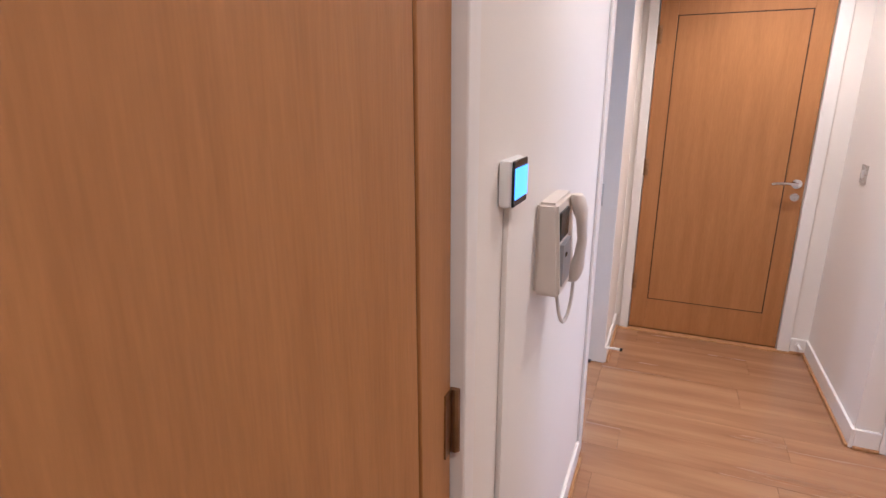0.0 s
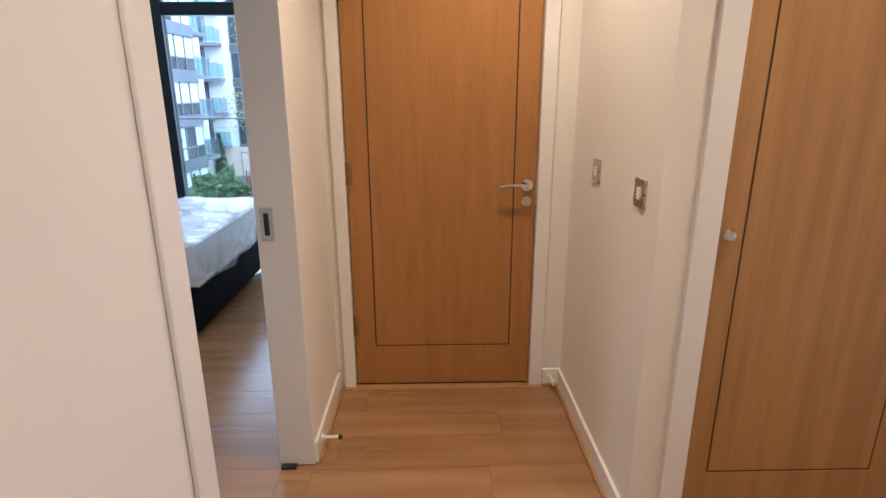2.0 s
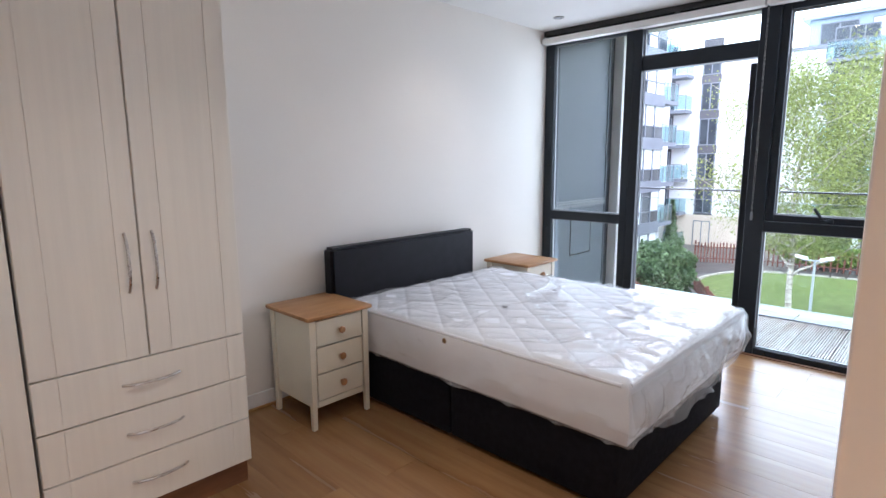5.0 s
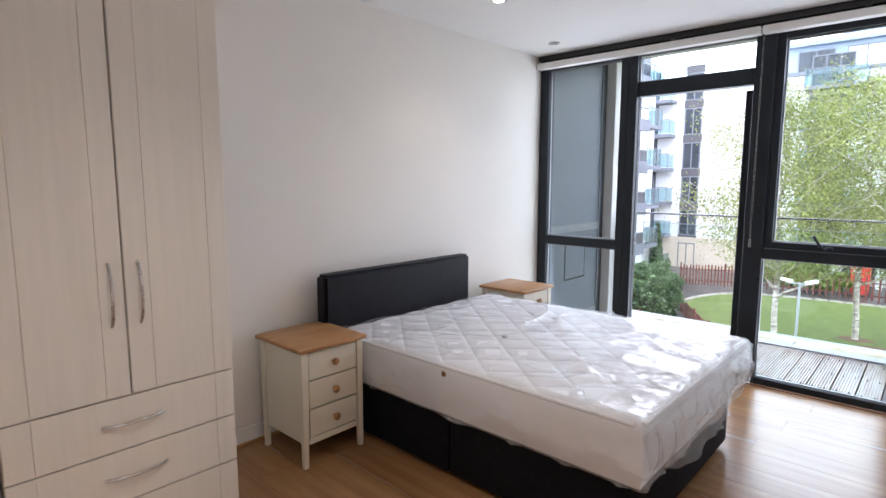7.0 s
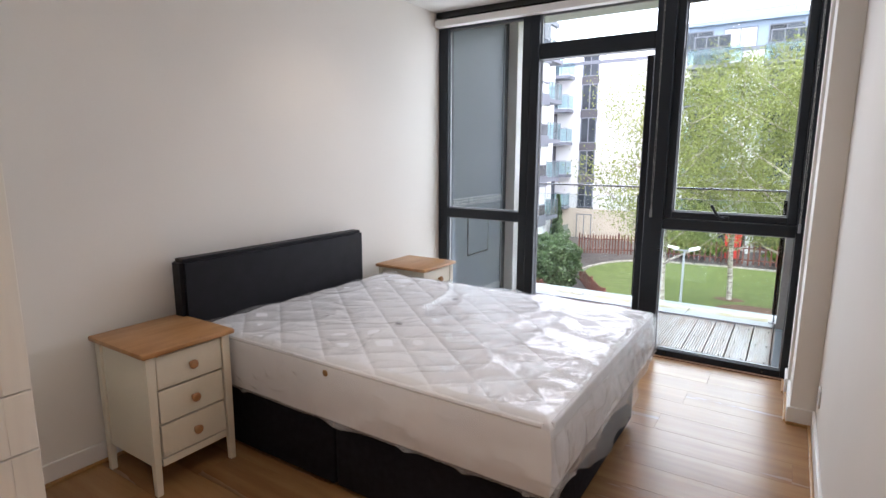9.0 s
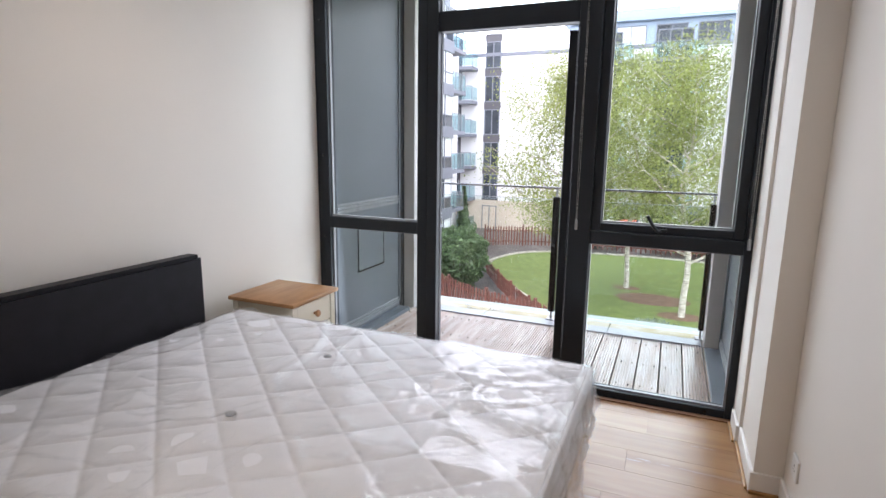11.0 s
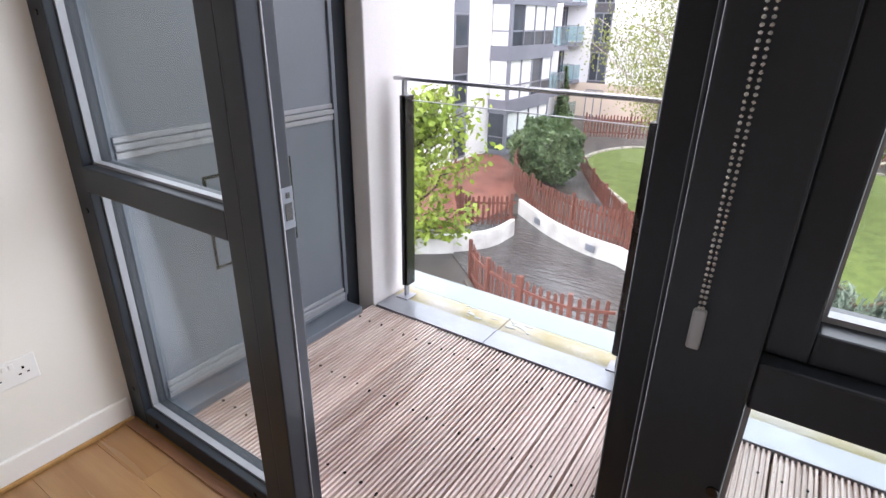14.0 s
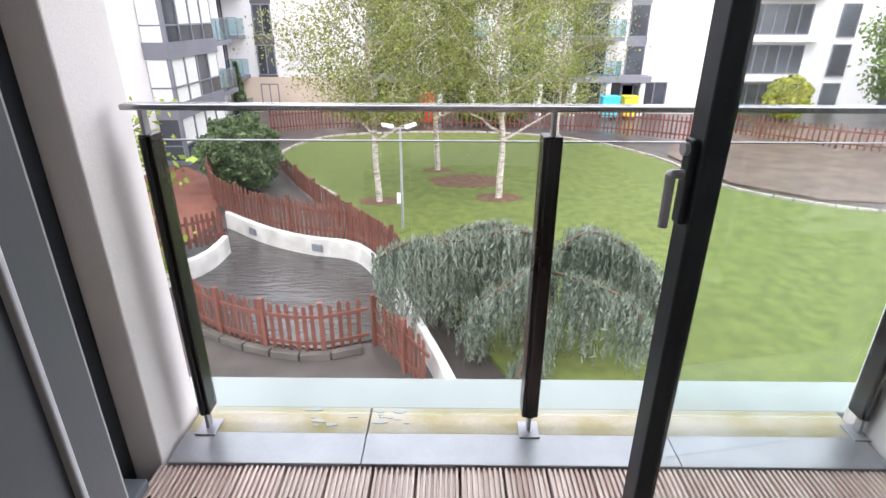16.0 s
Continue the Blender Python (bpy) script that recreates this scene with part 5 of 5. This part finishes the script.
broad_tree((-4.04, 24.8, G), 9.6, 2.85, 0.29, 34000, 0.051, M_LBIRCH, M_BARK, "slender silver birch with airy fresh green leaves", 3)
broad_tree((-2.06, 29.0, G), 10.6, 2.6, 0.31, 25000, 0.055, M_LBIRCH, M_BARK, "slender silver birch with airy fresh green leaves", 8)
broad_tree((0.20, 25.3, G), 10.0, 2.7, 0.30, 32000, 0.051, M_LBIRCH, M_BARK, "silver birch with a forked white trunk in spring leaf", 14, 0.13)
broad_tree((3.4, 31.5, G), 9.0, 2.4, 0.29, 18000, 0.058, M_LBIRCH, M_BARK, "slender silver birch with airy fresh green leaves", 21)
broad_tree((-9.4, 17.3, G), 4.5, 1.85, 0.10, 5000, 0.112, M_LBRIGHT, M_BARK2, "small tree with bright lime-green spring leaves", 33, 0.07, name="maple_tree", forks=30, fork0=0.12)
broad_tree((25.5, 40.0, G), 6.6, 2.8, 0.12, 9000, 0.16, M_LMID, M_BARK2, "bushy mid-green tree in front of the flats", 41, 0.12, name="maple_tree", forks=22)


def shrub(name, at, rx, ry, h, n, size, m, label, category="shrub", seed=1, conical=False):
    s = thing(name, label, category, group="courtyard shrubs", at=at)
    bm = bmesh.new()
    for i in range(6):
        a = i * 1.05
        limb(bm, (0, 0, -0.03), (0.6 * rx * math.cos(a), 0.6 * ry * math.sin(a), h * 0.75), 0.03, 0.008, 0.2, seed * 9 + i, 5)
    part("stem", bm, M_BARK2, s)
    u = rng.normal(size=(n, 3))
    u /= np.linalg.norm(u, axis=1)[:, None]
    u[:, 2] = np.abs(u[:, 2]) if conical else u[:, 2]
    rad = rng.uniform(0.72, 1.0, size=(n, 1)) ** 0.6
    lump = np.array([1 + 0.28 * noise.noise(Vector(v) * 2.6 + Vector((seed, 0, 0))) + 0.12 * noise.noise(Vector(v) * 6 + Vector((0, seed, 0))) for v in u.tolist()])[:, None]
    p = u * rad * lump
    if conical:
        z = rng.uniform(0, 1, n)
        ang = rng.uniform(0, 2 * math.pi, n)
        rr = (1 - z) ** 0.8 * np.sqrt(rng.uniform(0.35, 1, n)) * (1 + 0.15 * np.sin(z * 40))
        c = np.stack([np.cos(ang) * rr * rx, np.sin(ang) * rr * ry, z * h], 1)
    else:
        c = np.stack([p[:, 0] * rx, p[:, 1] * ry, h / 2 + p[:, 2] * h / 2], 1)
    c[:, 2] = np.maximum(c[:, 2], 0.02)
    ob = new("foliage", quads("foliage", c, size, m, 1.7, 0.1))
    ob.parent = s
    tagged(ob, kind="stuff")
    return s


shrub("laurel_shrub", (-9.45, 26.6, G), 1.45, 1.35, 2.6, 10500, 0.092, M_LDARK, "large rounded dark green laurel shrub")
shrub("conifer", (-13.4, 37.9, G), 0.5, 0.5, 3.6, 2800, 0.16, M_LDARK, "narrow dark green conifer by the flats", "conifer", 4, True)
shrub("shrub", (19.6, 41.5, G), 1.4, 0.9, 2.6, 2200, 0.17, M_LYEL, "yellow-green rounded shrub by the flats", "shrub", 5)
shrub("shrub", (-5.5, 39.6, G), 2.2, 0.8, 1.5, 2200, 0.15, M_LMID, "low mixed green shrub by the far fence", "shrub", 6)
shrub("shrub", (1.0, 39.6, G), 2.2, 0.8, 1.3, 2000, 0.15, M_LMID, "low mixed green shrub by the far fence", "shrub", 7)
shrub("shrub", (-1.55, 16.9, G), 0.55, 0.5, 1.1, 1500, 0.055, M_LDARK, "small dull green shrub beside the weeping cedar", "shrub", 11)

# weeping cedar: level limbs with hanging curtains of blue-green needles
ced = thing("weeping_cedar", "weeping blue cedar with hanging grey-green curtains of needles", "conifer", at=(0.2, 16.2, G))
bm = bmesh.new()
BOUGHS = [
    [(0.3, 0, 0), (0.25, 0.1, 1.3), (0.1, 0.1, 2.1), (-0.6, 0.1, 2.30), (-1.6, 0.0, 2.15), (-2.5, -0.2, 2.20), (-3.2, -0.4, 1.9)],
    [(0.2, 0.1, 1.9), (0.9, 0.3, 2.2), (1.5, 0.2, 2.05), (2.1, 0.0, 1.6), (2.5, -0.2, 0.9)],
    [(0.1, 0, 1.6), (-0.4, -0.6, 1.75), (-1.1, -0.9, 1.4), (-1.5, -1.0, 0.8)],
    [(0.2, 0, 1.5), (0.6, -0.8, 1.7), (1.3, -1.1, 1.5), (1.8, -1.3, 0.9)],
    [(0.2, -0.2, 1.0), (-0.1, -1.3, 1.1), (-0.5, -2.0, 0.85), (-0.9, -2.4, 0.4)],
    [(0.3, 0.2, 1.8), (1.0, 0.9, 2.0), (1.9, 1.2, 1.5), (2.6, 1.2, 0.8)],
    [(0.2, 0, 2.0), (-0.8, 0.7, 2.2), (-1.8, 0.9, 1.9), (-2.6, 0.8, 1.5)],
]
needles = []
for li, L in enumerate(BOUGHS):
    ln = smooth_line(L, 0.05)
    for a, b in zip(ln[::2], ln[2::2]):
        rod(bm, a, b, 0.035, seg=6, caps=False)
    for p in ln[(24 if li == 0 else 8):]:
        for k in range(9):
            q = Vector(p) + Vector((random.gauss(0, 0.10), random.gauss(0, 0.13), random.gauss(0.02, 0.03)))
            length = (q.z - 0.05) * random.uniform(0.3, 1.0)
            if random.random() < 0.3:
                length *= 0.4
            sx, sy = random.gauss(0, 0.06), random.gauss(0, 0.06)
            steps = max(3, int(length / 0.045))
            for s in range(steps):
                f = s / steps
                needles.append((q.x + sx * f + random.gauss(0, 0.018), q.y + sy * f + random.gauss(0, 0.018), q.z - length * f))
part("bough", bm, M_BARK2, ced)
ob = new("needle_curtain", quads("needle_curtain", np.array(needles), 0.030, M_LCEDAR, 4.6, 0.0, 0.72))
ob.parent = ced
tagged(ob, kind="stuff")

# ---- buildings ----
def window_on(parent, u0, u1, z0, z1, depth, axis, at, frame_m=M_BGREY, pane_m=M_BWIN, bars=1, sill=False):
    """A framed window on a facade. axis 'y': facade at y=at that looks to -y; 'x': at x=at, looks to +x."""
    def sp(a0, a1, zz0, zz1, d0, d1):
        return (a0, at - d1, zz0, a1, at - d0, zz1) if axis == "y" else (at + d0, a0, zz0, at + d1, a1, zz1)
    w = 0.07
    fr = part("window", boxes(sp(u0, u1, z0, z0 + w, 0.003, depth), sp(u0, u1, z1 - w, z1, 0.003, depth), *[sp(u0 + (u1 - u0 - w) * k / bars, u0 + (u1 - u0 - w) * k / bars + w, z0 + w, z1 - w, 0.003, depth) for k in range(bars + 1)]), frame_m, parent)
    for k in range(bars):
        a0 = u0 + (u1 - u0 - w) * k / bars + w
        a1 = u0 + (u1 - u0 - w) * (k + 1) / bars
        part("pane", boxes(sp(a0, a1, z0 + w, z1 - w, 0.003, depth * 0.4)), pane_m, fr)
    return fr


def balcony_on(parent, u0, u1, z, deep, axis, at):
    def sp(a0, a1, zz0, zz1, d0, d1):
        return (a0, at - d1, zz0, a1, at - d0, zz1) if axis == "y" else (at + d0, a0, zz0, at + d1, a1, zz1)
    b = part("balcony", boxes(sp(u0, u1, z - 0.22, z, 0.004, deep)), M_BGREY, parent)
    g = part("glass_front", boxes(sp(u0 + 0.04, u1 - 0.04, z + 0.06, z + 0.98, deep - 0.05, deep - 0.035), sp(u0 + 0.03, u0 + 0.045, z + 0.06, z + 0.98, 0.05, deep - 0.06), sp(u1 - 0.045, u1 - 0.03, z + 0.06, z + 0.98, 0.05, deep - 0.06)), M_BGLASS, b)
    g.visible_shadow = False
    n = max(2, int((u1 - u0) / 0.55))
    part("railing", boxes(sp(u0, u1, z + 1.0, z + 1.04, deep - 0.06, deep - 0.01), *[sp(u0 + (u1 - u0 - 0.04) * k / n, u0 + (u1 - u0 - 0.04) * k / n + 0.04, z, z + 1.0, deep - 0.055, deep - 0.02) for k in range(n + 1)]), M_BGREY, b)
    return b


SH = 2.43
LEV = [-5.0 + SH * k for k in range(7)]
west = thing("apartment_block", "white apartment block with glazed grey corner bay", "building", group="apartment blocks")
part("wall", boxes((-30, 20, G - 0.3, -14.05, 38.2, 9.6)), M_BLDG, west, "white rendered wall")
part("roof", boxes((-30, 19.8, 9.6, -13.9, 38.3, 9.9)), M_BGREY, west)
part("downpipe", boxes((-15.2, 19.93, G, -15.08, 19.999, 9.6)), M_BEAD, west)
part("bay_core", boxes((-14.05, 29.95, G, -13.25, 34.7, 9.8)), M_BGREY, west)
for k, z in enumerate(LEV[:-1]):
    part("spandrel", boxes((-14.1, 29.82, z - 0.32, -13.02, 34.86, z + 0.34)), M_BGREY, west, "grey spandrel band")
    part("window", boxes((-14.0, 29.86, z + 0.34, -13.16, 29.93, z + SH - 0.32)), M_BLINDW if k % 3 else M_BWIN, west)
    part("window_bar", boxes((-14.0, 29.845, z + 0.95, -13.16, 29.935, z + 1.01)), M_BGREY, west)
    part("corner_post", boxes((-13.16, 29.84, z + 0.34, -13.03, 29.98, z + SH - 0.32)), M_BGREY, west)
    for j in range(4):
        y0 = 30.0 + j * 1.2
        f = part("window", boxes((-13.2, y0, z + 0.34, -13.05, y0 + 0.08, z + SH - 0.32), (-13.2, y0 + 0.08, z + 0.95, -13.06, y0 + 1.2, z + 1.02)), M_BGREY, west)
        part("blind", boxes((-13.2, y0 + 0.08, z + 1.02, -13.11, y0 + 1.2, z + SH - 0.32)), M_BLINDW if random.random() < 0.8 else M_BWIN, f)
        part("pane", boxes((-13.2, y0 + 0.08, z + 0.34, -13.11, y0 + 1.2, z + 0.95)), M_BWIN if random.random() < 0.7 else M_BLINDW, f)
    # flats beyond the bay
    window_on(west, 35.5, 37.0, z + 0.25, z + SH - 0.3, 0.08, "x", -14.05, bars=2)
    balcony_on(west, 35.0, 37.2, z + 0.15, 0.9, "x", -14.05)
    window_on(west, 26.6, 27.75, z + 0.35, z + SH - 0.75, 0.06, "x", -14.05)
    part("spandrel", boxes((-14.046, 26.6, z + SH - 0.74, -14.0, 27.75, z + SH + 0.34)), M_BDARK if k % 2 else M_BGREY, west)

north = thing("apartment_block", "white apartment block with grey balconies and setback top floor", "building", group="apartment blocks")
NY = 44.0
part("wall", boxes((-22, NY, G - 0.3, 15.2, 60, 8.1)), M_BLDG, north, "white rendered wall")
part("wall", boxes((15.2, NY + 0.4, G - 0.3, 60, 60, 8.1)), M_BLDG, north, "white rendered wall")
part("base_storey", boxes((-22, NY - 0.06, G - 0.3, -7, NY - 0.004, G + 2.2)), M_BCREAM, north, "cream rendered base")
part("penthouse", boxes((-8.2, NY + 1.2, 8.1, 30, 58, 10.1)), M_BBLUE, north, "blue-grey setback top floor")
part("roof_edge", boxes((-8.6, NY + 0.9, 10.1, 30.4, 58.4, 10.35)), M_BBLUE, north)
part("roof_plant", boxes((-5.5, NY + 3, 10.35, -1.0, 54, 11.3)), M_BBLUE, north)
part("parapet", boxes((-22.1, NY - 0.05, 8.1, 15.25, NY + 0.3, 8.35)), M_BGREY, north)
for j in range(12):
    window_on(north, -7.6 + j * 2.6, -5.6 + j * 2.6, 8.4, 9.8, 0.06, "y", NY + 1.2, bars=2, pane_m=M_BLINDW if j % 3 == 1 else M_BWIN)
part("entrance_fascia", boxes((-7, NY - 1.2, -2.75, 11.4, NY - 0.004, -2.35)), M_BGREY, north, "grey entrance fascia")
for j in range(9):
    part("column", boxes((-6.8 + j * 2.2, NY - 1.1, G - 0.1, -6.5 + j * 2.2, NY - 0.8, -2.75)), M_BLINDW, north, "white column")
    window_on(north, -6.4 + j * 2.2, -4.7 + j * 2.2, G + 0.05, -2.8, 0.08, "y", NY, bars=2)
for k, z in enumerate(LEV[:-1]):
    # balcony stack, dark strip of windows, then flats behind the trees
    # flat dark sheet on the wall behind each balcony, in place of a recess
    part("recess", boxes((-17.15, NY - 0.03, z + 0.2, -16.05, NY - 0.004, z + SH - 0.1)), M_BDARK, north)
    window_on(north, -16.95, -16.15, z + 0.22, z + SH - 0.3, 0.09, "y", NY, bars=1)
    balcony_on(north, -17.25, -14.75, z + 0.15, 1.3, "y", NY)
    window_on(north, -14.15, -12.95, z + 0.1, z + SH - 0.45, 0.08, "y", NY, bars=2)
    part("spandrel", boxes((-14.2, NY - 0.05, z + SH - 0.45, -12.9, NY - 0.004, z + SH + 0.1)), M_BDARK, north)
    window_on(north, 9.9, 11.1, z + 0.1, z + SH - 0.4, 0.08, "y", NY, bars=1)
    part("spandrel", boxes((9.85, NY - 0.05, z + SH - 0.4, 11.15, NY - 0.004, z + SH + 0.1)), M_BGREY, north)
    if k:
        for x0 in (-6.6, -2.2, 2.4, 6.4):
            window_on(north, x0, x0 + 2.2, z + 0.2, z + SH - 0.35, 0.08, "y", NY, bars=3)
            balcony_on(north, x0 - 0.2, x0 + 3.0, z + 0.12, 1.1, "y", NY)
    window_on(north, 17.6, 21.6, z + 0.25, z + SH - 0.35, 0.08, "y", NY + 0.4, bars=5)
    part("band", boxes((16.8, NY - 0.5, z - 0.12, 22.2, NY + 0.396, z + 0.12)), M_BLDG, north, "white floor band")
    window_on(north, 23.4, 24.6, z + 0.1, z + SH - 0.3, 0.08, "y", NY + 0.4, bars=1)
    window_on(north, 27.4, 29.6, z + 0.4, z + SH - 0.35, 0.08, "y", NY + 0.4, bars=2)

M_CYAN = mat("cyan_plastic", (0.05, 0.55, 0.68), 0.4, var=0.05)
M_YELL = mat("yellow_plastic", (0.75, 0.62, 0.05), 0.4, var=0.05)
M_POST = mat("red_plastic", (0.60, 0.05, 0.04), 0.4, var=0.05)
def bin_(x, y, m, label, h=1.1, w=0.8):
    b = thing("recycling_bin", label, "bin", group="recycling bins", at=(x, y, G))
    bm = boxes((-w / 2, -0.4, 0.1, w / 2, 0.4, h), bevel=0.04)
    for v in bm.verts:
        if v.co.z < 0.3:
            v.co.x *= 0.86
            v.co.y *= 0.86
    part("body", bm, m, b)
    part("lid", boxes((-w / 2 - 0.03, -0.44, h, w / 2 + 0.03, 0.43, h + 0.08), bevel=0.03), m, b)
    for s in (-1, 1):
        wb = bmesh.new()
        rod(wb, (s * w * 0.36, 0.3, 0.1), (s * w * 0.42, 0.3, 0.1), 0.1, seg=14)
        part("wheel", wb, M_BLACKP, b)


bin_(8.6, 41.8, M_CYAN, "cyan wheeled recycling bin by the flats", 1.3, 1.1)
bin_(9.9, 41.9, M_YELL, "yellow lidded recycling bin by the flats", 1.3, 0.9)
bin_(-2.9, 39.9, M_POST, "red lidded bin behind the far fence", 1.7, 0.9)
